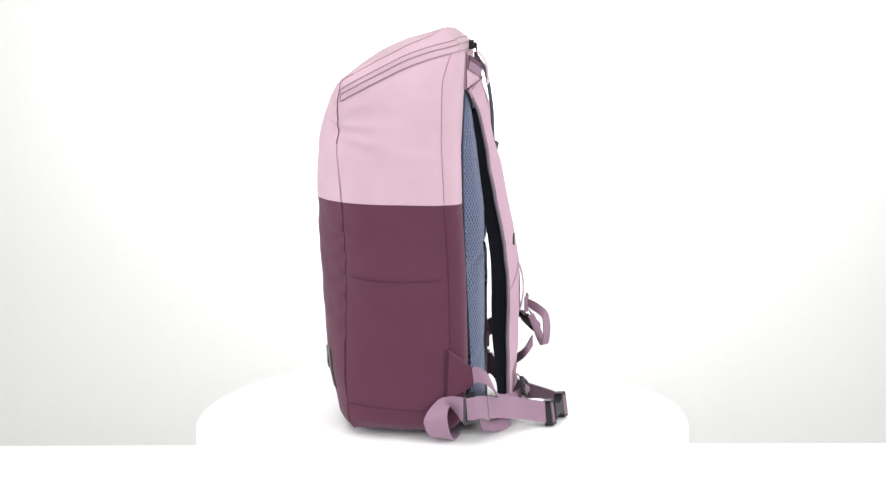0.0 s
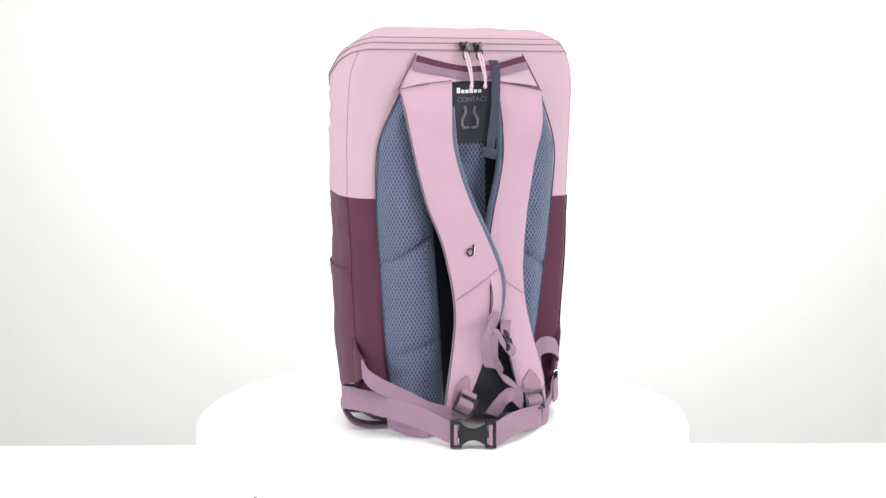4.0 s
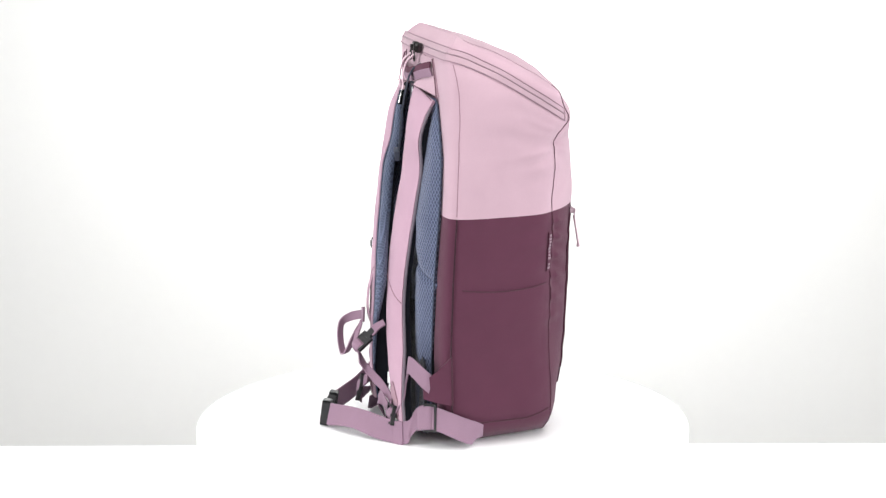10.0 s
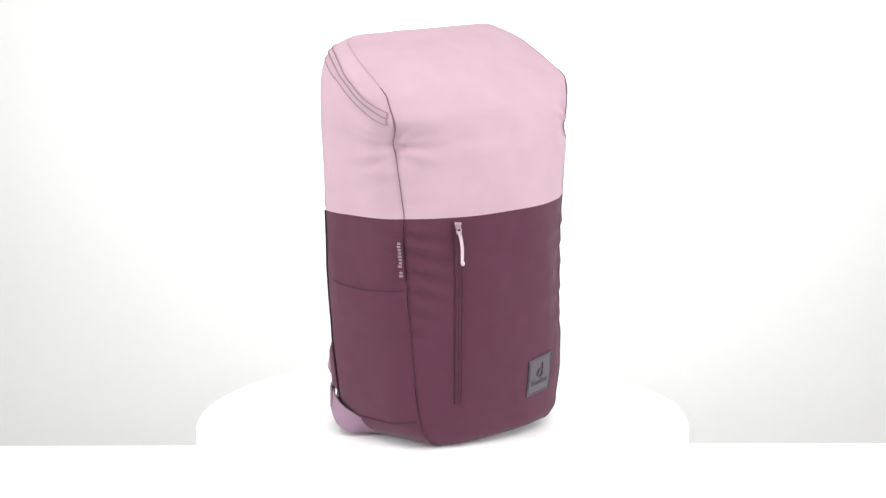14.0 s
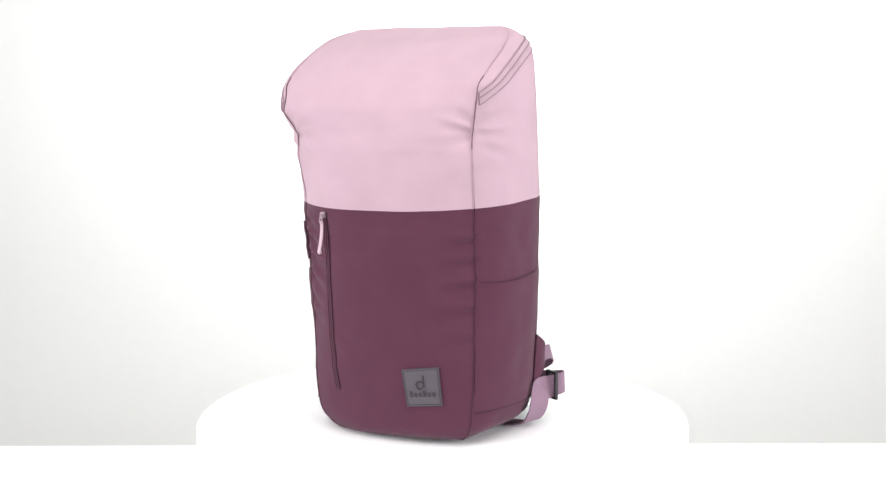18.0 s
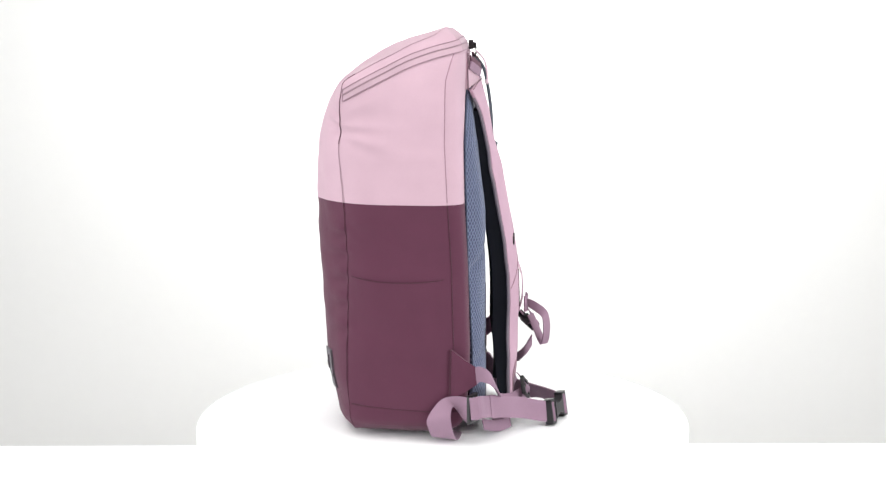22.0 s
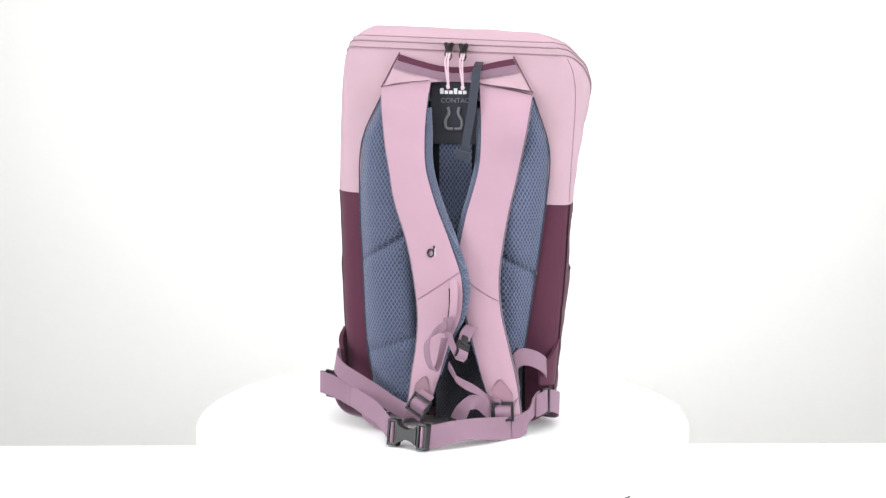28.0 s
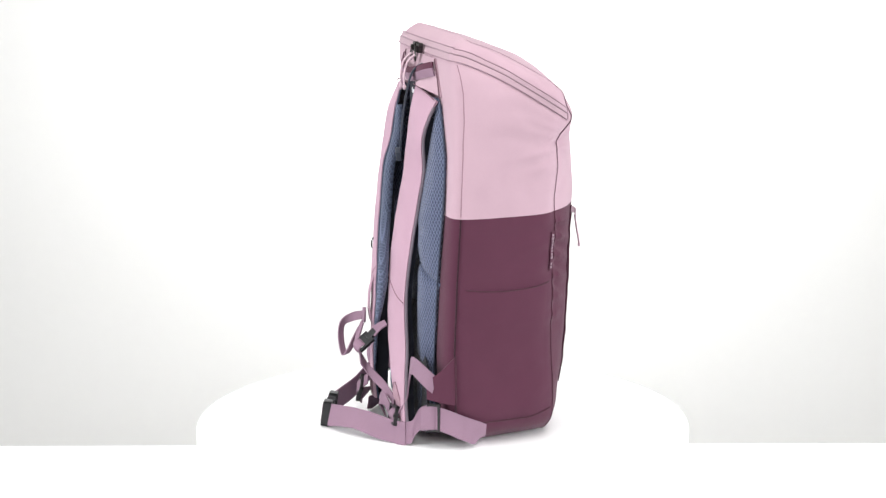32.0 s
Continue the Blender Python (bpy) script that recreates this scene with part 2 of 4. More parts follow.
# ---- the backpack ----
# Sections from the base upwards: heights, then the middle of the front, the back, the two back edges and the two front seams.
ZS = [0, .012, .03, .06, .10, .19, .265, .33, .375, .399, .418, .432, .4438, .452, .4575]
SECTIONS = {
    "front": [.102, .122, .127, .133, .138, .1425, .1445, .1425, .1315, .1145, .093, .071, .043, .014, -.004],
    "back": [-.008, -.027, -.031, -.034, -.035, -.034, -.031, -.030, -.030, -.030, -.030, -.030, -.026, -.018, -.010],
    "bl": [-.070, -.099, -.103, -.105, -.106, -.1075, -.111, -.111, -.110, -.108, -.105, -.101, -.095, -.087, -.076],
    "br": [.084, .125, .129, .132, .136, .142, .146, .147, .148, .148, .146, .143, .136, .127, .114],
    "slx": [-.075, -.088, -.0905, -.092, -.093, -.0945, -.093, -.095, -.0985, -.099, -.098, -.097, -.094, -.087, -.074],
    "sly": [.091, .103, .104, .1045, .104, .1025, .106, .112, .110, .106, .070, .039, .017, -.001, -.006],
    "srx": [.098, .106, .1117, .115, .119, .1236, .129, .139, .149, .152, .152, .150, .143, .132, .116],
    "sry": [.089, .101, .100, .098, .096, .094, .095, .095, .102, .097, .070, .044, .018, -.004, -.008],
    "bulge_l": [.000, .012, .015, .016, .018, .02, .02, .017, .014, .013, .012, .009, .005, .002, 0],
    "bulge_r": [.000, .01, .013, .014, .0145, .016, .0155, .019, .020, .019, .016, .008, .005, .002, 0],
}
FINE = np.linspace(0, ZS[-1], 600)
SMOOTH = {}
for key, values in SECTIONS.items():
    raw = np.interp(FINE, ZS, values)
    soft = np.convolve(np.pad(raw, 8, mode="reflect", reflect_type="odd"), np.hanning(19)[1:-1] / np.hanning(19).sum(), "valid")
    SMOOTH[key] = soft
# rolled edge along the base: its height and how far each line draws in
for key, height, inset in (("front", .018, .1005), ("sly", .010, .095), ("sry", .010, .093), ("slx", .030, -.070), ("srx", .034, .072), ("bl", .022, -.082), ("br", .022, .102)):
    low = FINE < height
    ends = np.interp(height, FINE, SMOOTH[key])
    SMOOTH[key][low] = ends - (ends - inset) * (1 - np.sqrt(1 - (1 - FINE[low] / height) ** 2))
# the zip's end pushes the front seam out, and the fold under it draws it in
SMOOTH["sry"] = SMOOTH["sry"] + 0.0045 * np.exp(-((FINE - .368) / .012) ** 2) - 0.0035 * np.exp(-((FINE - .346) / .008) ** 2)
CROWN = [(.08, 0), (.14, .0010), (.20, .0020), (.27, .0036), (.33, .0050), (.40, .0046), (.44, .0030), (.46, .002)]   # how far the back falls away towards its edges
SEAM_Z = 0.2625


def cut(key, z):
    return np.interp(z, FINE, SMOOTH[key])


CREASES = [((0.140, 0.095, 0.338), 0.017, 0.0042), ((-0.096, 0.112, 0.350), 0.016, 0.0036)]


# where a crease starts and ends, its half width and its depth
FOLDS = [((.139, .100, .336), (.098, .130, .334), .0040, .0052), ((.138, .100, .337), (.112, .124, .350), .0036, .0034), ((.137, .102, .326), (.104, .128, .304), .0055, .0022), ((.143, .100, .352), (.118, .122, .368), .0060, .0022),
         ((.146, .088, .338), (.163, .030, .346), .0046, .0036), ((.148, .086, .322), (.163, .030, .304), .0050, .0034), ((.150, .084, .358), (.164, .030, .378), .0050, .0034), ((.152, .086, .348), (.165, .050, .356), .0036, .0024), ((.140, .085, .300), (.158, .030, .286), .0070, .0018),
         ((-.094, .114, .350), (-.060, .132, .357), .0040, .0050), ((-.095, .114, .344), (-.062, .130, .334), .0046, .0036), ((-.094, .114, .362), (-.068, .126, .376), .0050, .0022), ((-.099, .106, .348), (-.118, .060, .342), .0042, .0036), ((-.102, .100, .334), (-.122, .045, .310), .0056, .0030), ((-.101, .100, .362), (-.122, .040, .374), .0056, .0026),
         ((.126, .100, .240), (.096, .126, .228), .0042, .0052), ((.125, .100, .222), (.090, .128, .206), .0044, .0062), ((.124, .100, .200), (.086, .128, .182), .0046, .0064), ((.122, .100, .176), (.090, .126, .158), .0050, .0058), ((.121, .099, .150), (.090, .125, .138), .0050, .0034), ((.120, .098, .128), (.088, .125, .116), .0060, .0028),
         ((-.096, .100, .238), (-.118, .040, .230), .0055, .0020), ((-.093, .104, .230), (-.064, .124, .222), .0046, .0040), ((-.093, .104, .206), (-.062, .124, .196), .0048, .0044), ((-.093, .104, .180), (-.060, .124, .168), .0050, .0044), ((-.093, .104, .150), (-.062, .124, .140), .0052, .0040), ((-.092, .104, .118), (-.062, .122, .108), .0056, .0034), ((.130, .085, .240), (.152, .020, .234), .0055, .0020), ((.128, .085, .215), (.152, .040, .200), .0060, .0020)]


def fold(v):
    """Creases: a valley with a ridge beside it along short lines."""
    n = 0.0
    for a, b, w, depth in FOLDS:
        a, b = Vector(a), Vector(b)
        k = max(0.0, min(1.0, (v - a).dot(b - a) / (b - a).length_squared))
        q = v - (a + (b - a) * k)
        w *= 1.0 + 0.9 * k
        d = q.length / w
        if d < 4:
            n += 0.78 * depth * (-math.exp(-d * d) + 0.8 * math.exp(-(q.z / w - 1.6) ** 2 - (d - 1.6) ** 2)) * (1 - 0.85 * k) * min(1.0, 0.3 + k / 0.2)
    return n


def wrinkle(p, z0):
    """Soft dents and folds of the cloth, by place."""
    v = Vector(p)
    n = noise.noise(v * 16) * 0.0022 + noise.noise(v * 45 + Vector((3, 1, 7))) * 0.0007
    up = max(0.0, min(1.0, (z0 - 0.24) / 0.05))
    n += up * noise.noise(Vector((v.x * 18, v.y * 18, v.z * 60))) * 0.0009
    n += (1 - up) * (noise.noise(Vector((v.x * 14, v.y * 14, v.z * 42 + 5))) * 0.0013 + noise.noise(Vector((v.x * 30 + 9, v.y * 30, v.z * 90))) * 0.0004)
    for c, r, depth in CREASES:
        d = (v - Vector(c)).length / r
        n -= depth * math.exp(-d * d)
    n += fold(v)
    return n * min(1.0, z0 / 0.03)


def shell(seg, t, z0, out=0.0):
    """A point on the body: seg F, R, B or L, t along it from 0 to 1 (seen from above anticlockwise from the left front seam), z0 the level."""
    sl, sr = np.array([cut("slx", z0), cut("sly", z0)]), np.array([cut("srx", z0), cut("sry", z0)])
    yb = float(cut("back", z0))
    crown = float(np.interp(z0, *zip(*CROWN)))
    bl, br = np.array([cut("bl", z0), yb + crown]), np.array([cut("br", z0), yb + 0.4 * crown])
    if seg == "F":
        a, b = sl, sr
        p = a + (b - a) * t
        p = p + np.array([0, (cut("front", z0) - (sl[1] + sr[1]) / 2) * (1 - abs(2 * t - 1) ** (2.2 + 0.5 * min(1.0, max(0.0, (0.41 - z0) / 0.04))))])
        o = np.array([1.6 * (t - 0.5), 1.0])
    elif seg == "R":
        p = sr + (br - sr) * t + np.array([0.9 * float(cut("bulge_r", z0)) * (1 - abs(2 * t - 1) ** 4.5), 0])
        o = np.array([1.0, 0.35 - 0.45 * t])
    elif seg == "B":
        p = br + (bl - br) * t - np.array([0, crown * (0.4 + 0.6 * t) * (1 - abs(2 * t - 1) ** 3.5)])
        o = np.array([0.0, -1.0])
    else:
        p = bl + (sl - bl) * t + np.array([-float(cut("bulge_l", z0)) * (1 - abs(2 * t - 1) ** 3), 0])
        o = np.array([-1.0, -0.1 + 0.45 * t])
    o = o / np.linalg.norm(o)
    g = min(1.0, max(0.0, (z0 - 0.08) / 0.16))
    z = z0 - 0.04 * (p[0] - 0.02) * g - LIFT * max(0.0, 1 - z0 / 0.03) * (0.25 + 0.75 * min(1.0, max(0.0, (p[0] + 0.06) / 0.12)))
    calm = {"F": 1.0, "R": min(1.0, (1 - t) / 0.2), "B": 0.0, "L": min(1.0, t / 0.25)}[seg]
    w = wrinkle((p[0], p[1], z), z0) * calm * calm * (3 - 2 * calm)
    lean = max(0.0, min(1.0, (z0 - 0.39) / 0.05)) * (1 if seg != "B" else 0.4)
    return np.array([p[0] + o[0] * (w + out) * (1 - 0.6 * lean), p[1] + o[1] * (w + out) * (1 - 0.6 * lean), z + (w + out) * lean])


def panel(name, seg, t0, t1, levels, material, bag, label="", n=36, out=0.0, thick=0.003):
    P = np.array([[shell(seg, t, z, out) for t in np.linspace(t0, t1, n)] for z in levels])
    verts, faces = sheet(P, thick)
    return mesh_part(name, verts, faces, material, bag, label)


def levels(a, b):
    """Levels from a to b, closer together where the lid lies flat."""
    z, out = a, []
    while z < b - 1e-6:
        out.append(z)
        z += 0.0011 if z < 0.012 else 0.003 if z < 0.036 else (0.0045 if z < 0.105 else 0.0032 if z < 0.16 else (0.0028 if z < 0.295 else (0.0019 if z < 0.38 else (0.0036 if z < 0.425 else 0.0015))))
    return out + [b]


def along(seg, t, z_list, out=0.001):
    return [shell(seg, t, z, out) for z in z_list]


WRAP_R, WRAP_L = 0.92, 0.13    # where the back panel, wrapped round the corners, meets the sides


def wrap_back(z, out=0.0):
    """The back panel's line at a level, from side seam to side seam, with rounded corners."""
    line = [shell("R", t, z, out) for t in np.linspace(WRAP_R, 1, 10, endpoint=False)]
    line += [shell("B", t, z, out) for t in np.linspace(0, 1, 61)]
    line += [shell("L", t, z, out) for t in np.linspace(0, WRAP_L, 14)[1:]]
    p = np.array(line)
    for _ in range(18):
        p[1:-1] = (p[:-2] + p[1:-1] + p[2:]) / 3
    return p


def pack_body(bag):
    low, high = levels(0.0, SEAM_Z), levels(SEAM_Z, ZS[-1])
    panel("front_panel", "F", 0, 1, low, PLUM, bag, "plum canvas lower front", 110)
    panel("lid_panel", "F", 0, 1, high, PINK, bag, "pink canvas upper front and lid", 130)
    for seg in "RL":
        a, b = (0, WRAP_R) if seg == "R" else (WRAP_L, 1)
        panel("side_panel", seg, a, b, low, PLUM, bag, "plum canvas lower side", 48)
        panel("side_panel", seg, a, b, high, PINK, bag, "pink canvas upper side", 64)
    for zs, mat, label in ((low, PLUM, "plum canvas lower back"), (high, PINK, "pink canvas upper back")):
        P = np.array([wrap_back(z) for z in zs])
        mesh_part("back_panel", *sheet(P, 0.003), mat, bag, label)
    # base and crown
    for name, z0, mat in (("base_panel", 0.0, PLUM), ("lid_crown", ZS[-1], PINK)):
        ring = [shell(s, t, z0) for s in "FRBL" for t in np.linspace(0, 1, 24, endpoint=False)]
        mid = np.mean(ring, axis=0)
        verts = ring + [mid + 0.5 * (np.array(q) - mid) for q in ring] + [mid]
        k = len(ring)
        faces = [(i, (i + 1) % k, k + (i + 1) % k, k + i) for i in range(k)] + [(k + i, k + (i + 1) % k, 2 * k) for i in range(k)]
        mesh_part(name, verts, faces, mat, bag)


# strap outlines: left and right edge, from the shoulder down
STRAP_LEFT = [((-0.064, -0.036, 0.392), (-0.005, -0.046, 0.4)), ((-0.0615, -0.0469, 0.368), (-0.008, -0.054, 0.37)), ((-0.0568, -0.0557, 0.333), (-0.0095, -0.0602, 0.333)),
              ((-0.051, -0.0602, 0.3), (-0.006, -0.0702, 0.3)), ((-0.043, -0.0669, 0.262), (0.006, -0.0769, 0.262)), ((-0.0285, -0.0744, 0.2202), (0.0235, -0.0844, 0.2202)),
              ((-0.0189, -0.0798, 0.1755), (0.0375, -0.0898, 0.178)), ((-0.0145, -0.0815, 0.136), (0.037, -0.0915, 0.138)), ((-0.0165, -0.0805, 0.1), (0.0235, -0.0902, 0.105)),
              ((-0.021, -0.081, 0.07), (0.0115, -0.0879, 0.066)), ((-0.027, -0.0815, 0.0266), (-0.0042, -0.0806, 0.0198))]
STRAP_RIGHT = [((0.0516, -0.044, 0.397), (0.111, -0.036, 0.384)), ((0.0535, -0.0512, 0.37), (0.1085, -0.0458, 0.365)), ((0.0548, -0.0552, 0.345), (0.105, -0.0517, 0.34)),
               ((0.0528, -0.0597, 0.302), (0.0965, -0.0495, 0.3)), ((0.0386, -0.066, 0.2458), (0.085, -0.056, 0.246)), ((0.031, -0.071, 0.2016), (0.0785, -0.061, 0.2016)),
               ((0.033, -0.0745, 0.17), (0.0765, -0.0645, 0.17)), ((0.0421, -0.077, 0.13), (0.0793, -0.0666, 0.1371)), ((0.052, -0.0779, 0.092), (0.0884, -0.0676, 0.0971)),
               ((0.0613, -0.0765, 0.0557), (0.0985, -0.0721, 0.0561)), ((0.071, -0.072, 0.0208), (0.1036, -0.072, 0.0176))]
# depth of the padding under each strap, by height
PADDING_LEFT = [(.03, .012), (.10, .0185), (.16, .018), (.23, .017), (.27, .0142), (.30, .0116), (.335, .0096), (.38, .0096)]
PADDING_RIGHT = [(.03, .009), (.11, .0085), (.17, .0065), (.24, .0060), (.27, .0075), (.31, .0060), (.34, .0085), (.38, .0090)]


def cushion(rows, n, across, puff, thick):
    """A strap with a softly domed face."""
    both = spline([[*a, *b] for a, b in rows], n)
    t = np.linspace(0, 1, across)[None, :, None]
    P = both[:, None, :3] * (1 - t) + both[:, None, 3:] * t
    ends = np.minimum(1, np.linspace(0, 1, n) * 14)[:, None]
    P[:, :, 1] -= puff * (1 - np.abs(2 * t[:, :, 0] - 1) ** 3) * ends
    for i in range(n):
        for j in range(across):
            P[i, j, 1] += noise.noise(Vector(P[i, j]) * 40) * 0.0008
    return P


def on_strap(rows, u, v, lift=0.0):
    """A point on a strap's face: u from left to right, v from top to bottom."""
    P = cushion(rows, 90, 21, 0.003, 0.003)
    a, b = min(v * 89, 88.999), min(u * 20, 19.999)
    i, j = int(a), int(b)
    a, b = a - i, b - j
    p = (P[i, j] * (1 - b) + P[i, j + 1] * b) * (1 - a) + (P[i + 1, j] * (1 - b) + P[i + 1, j + 1] * b) * a
    return np.array([p[0], p[1] - lift, p[2]])


def pack_straps(bag):
    for rows, seam in ((STRAP_LEFT, ((0.0, 0.665), (1.0, 0.575))), (STRAP_RIGHT, ((0.0, 0.565), (1.0, 0.665)))):
        verts, faces = sheet(cushion(rows, 90, 13, 0.003, 0.003), 0.003)
        strap = mesh_part("shoulder_strap", verts, faces, STRAP_PINK, bag, "padded pink shoulder strap with dark lining")
        side = 1 if rows is STRAP_LEFT else 0
        both = spline([[*(np.array(a) + (0.0012, 0.003, 0)), *(np.array(b) + (-0.0012, 0.003, 0))] for a, b in rows[1:]], 90)
        t = np.linspace(0, 1, 9)[None, :, None]
        P = both[:, None, :3] * (1 - t) + both[:, None, 3:] * t
        verts, faces = sheet(P, np.interp(P[:, 4, 2], *zip(*(PADDING_LEFT if side else PADDING_RIGHT))))
        mesh_part("lining", verts, faces, LINING_AND_SHADE, strap, "black mesh lining")
        # blue mesh flank rolled round the inner edge
        d, deep = (1.0, 1.0) if side else (-0.8, 0.7)
        edge = spline([r[side] for r in rows[1:10]], 90)
        full = np.interp(edge[:, 2], [.07, .12, .17, .34, .38], [.25, .45, 1, 1, .5])[:, None, None]
        roll = np.array([(-.0006, .0026), (.0036, .0024), (.0068, .0044), (.0082, .0080), (.0076, .0115), (.0050, .0140)])
        P = edge[:, None, :] + full * np.stack([roll[:, 0] * d, roll[:, 1] * deep, roll[:, 0] * 0], 1)[None]
        mesh_part("mesh_rim", *sheet(P, 0.002, not side), RIM_MESH, strap, "slate blue spacer mesh flank")
        line = [on_strap(rows, u, seam[0][1] + (seam[1][1] - seam[0][1]) * u, 0.0002) for u in np.linspace(0.02, 0.98, 14)]
        mesh_part("seam", *tube(line, 0.0007, 6), PINK_THREAD, strap, "dark stitched seam")
        # binding along both edges
        for u in (0.0, 1.0):
            outside = u != side
            edge = [on_strap(rows, u, v) + np.array([0, 0.0026 if outside else 0.0022, 0]) for v in np.linspace(0.03, 1, 60)]
            mesh_part("binding", *tube(edge, 0.0017 if outside else 0.0011, 8), BINDING if outside else STRAP_MESH, strap, "grey lilac edge binding" if outside else "slate edge binding")
        if side:
            # sewn rail that carries the chest strap
            line = [on_strap(rows, 0.84 - 0.02 * k, 0.60 + 0.16 * k, 0.0005 + 0.0045 * math.sin(math.pi * k)) for k in np.linspace(0, 1, 9)]
            web("strap_rail", [(*p, 1, 0, .15) for p in line], .0085, strap, "narrow pink webbing rail", 24, .0014, STRAP_PINK)
            gap = [on_strap(rows, 0.735 - 0.02 * k, 0.625 + 0.12 * k, 0.0001) for k in np.linspace(0, 1, 9)]
            mesh_part("slit", *tube(gap, 0.0007, 5), PIPING, strap, "dark slit beside the rail")
        # stitched webbing anchor at the lower end
        corner = [on_strap(rows, u, v, 0.0012) for u, v in ((0.16, 0.985), (0.2, 0.925), (0.55, 0.892), (0.84, 0.935), (0.82, 0.985))]
        k = len(corner)
        low = [c + np.array([0, 0.002, 0]) for c in corner]
        faces = [tuple(range(k)), tuple(range(2 * k - 1, k - 1, -1))] + [(i, (i + 1) % k, k + (i + 1) % k, k + i) for i in range(k)]
        mesh_part("anchor_patch", corner + low, faces, ANCHOR, strap, "stitched pink anchor patch", False)
        edge = corner[1:4]
        mesh_part("stitching", *tube(spline(edge, 12), 0.0004, 5), PINK_THREAD, strap)


def pad_sheet(outer, inner, edge, y0, puff, flank, grooves, n=230, m=44):
    """A foam pad: outer and inner edge as (z, x) tables, domed outwards, pressed in along slanting grooves."""
    zs = np.linspace(outer[-1][0], outer[0][0], n)
    zo, xo = zip(*sorted(outer))
    zi, xi = zip(*sorted(inner))
    P = np.zeros((n, m, 3))
    for i, z in enumerate(zs):
        a, b = np.interp(z, zo, xo), np.interp(z, zi, xi)
        end = min(1.0, (z - zs[0]) / 0.012, (zs[-1] - z) / 0.012)
        for j, t in enumerate(np.linspace(0, 1, m)):
            x = a + (b - a) * t
            top = min(1.0, max(0.0, (0.388 - z) / 0.135))
            d = puff * (1 - abs(2 * t - 1) ** (flank if t < 0.5 else 6)) * math.sqrt(max(0.0, 1 - (1 - end) ** 2)) * top
            for zc, slope, depth in grooves:
                k = (z - zc - slope * t) / 0.0036
                d -= depth * (math.exp(-k * k) + 0.55 * math.exp(-(k / 3.2) ** 2)) * (1 - abs(2 * t - 1) ** 6)
            rise = (np.interp(z, *zip(*edge)) - y0) * max(0.0, 1 - t / 0.22) ** 1.6
            P[i, j] = (x, y0 - d + rise + noise.noise(Vector((x, 0, z)) * 50) * 0.0006, z)
    return P


# where the pads' outer seams lie, by height, and the pressed grooves: height at the outer seam and rise to the inner one
EDGE_LEFT = [(.0, -.036), (.109, -.0365), (.142, -.0342), (.175, -.0326), (.208, -.0316), (.241, -.0306), (.273, -.0296), (.305, -.0290), (.336, -.0286), (.40, -.0300)]
EDGE_RIGHT = [(.0, -.036), (.114, -.0372), (.181, -.0362), (.214, -.0350), (.246, -.0332), (.278, -.0322), (.310, -.0312), (.341, -.0306), (.40, -.0312)]
GROOVES_LEFT = ((.189, .038, .0046), (.079, .024, .0024))
GROOVES_RIGHT = ((.1775, .026, .0046), (.072, .020, .0022))


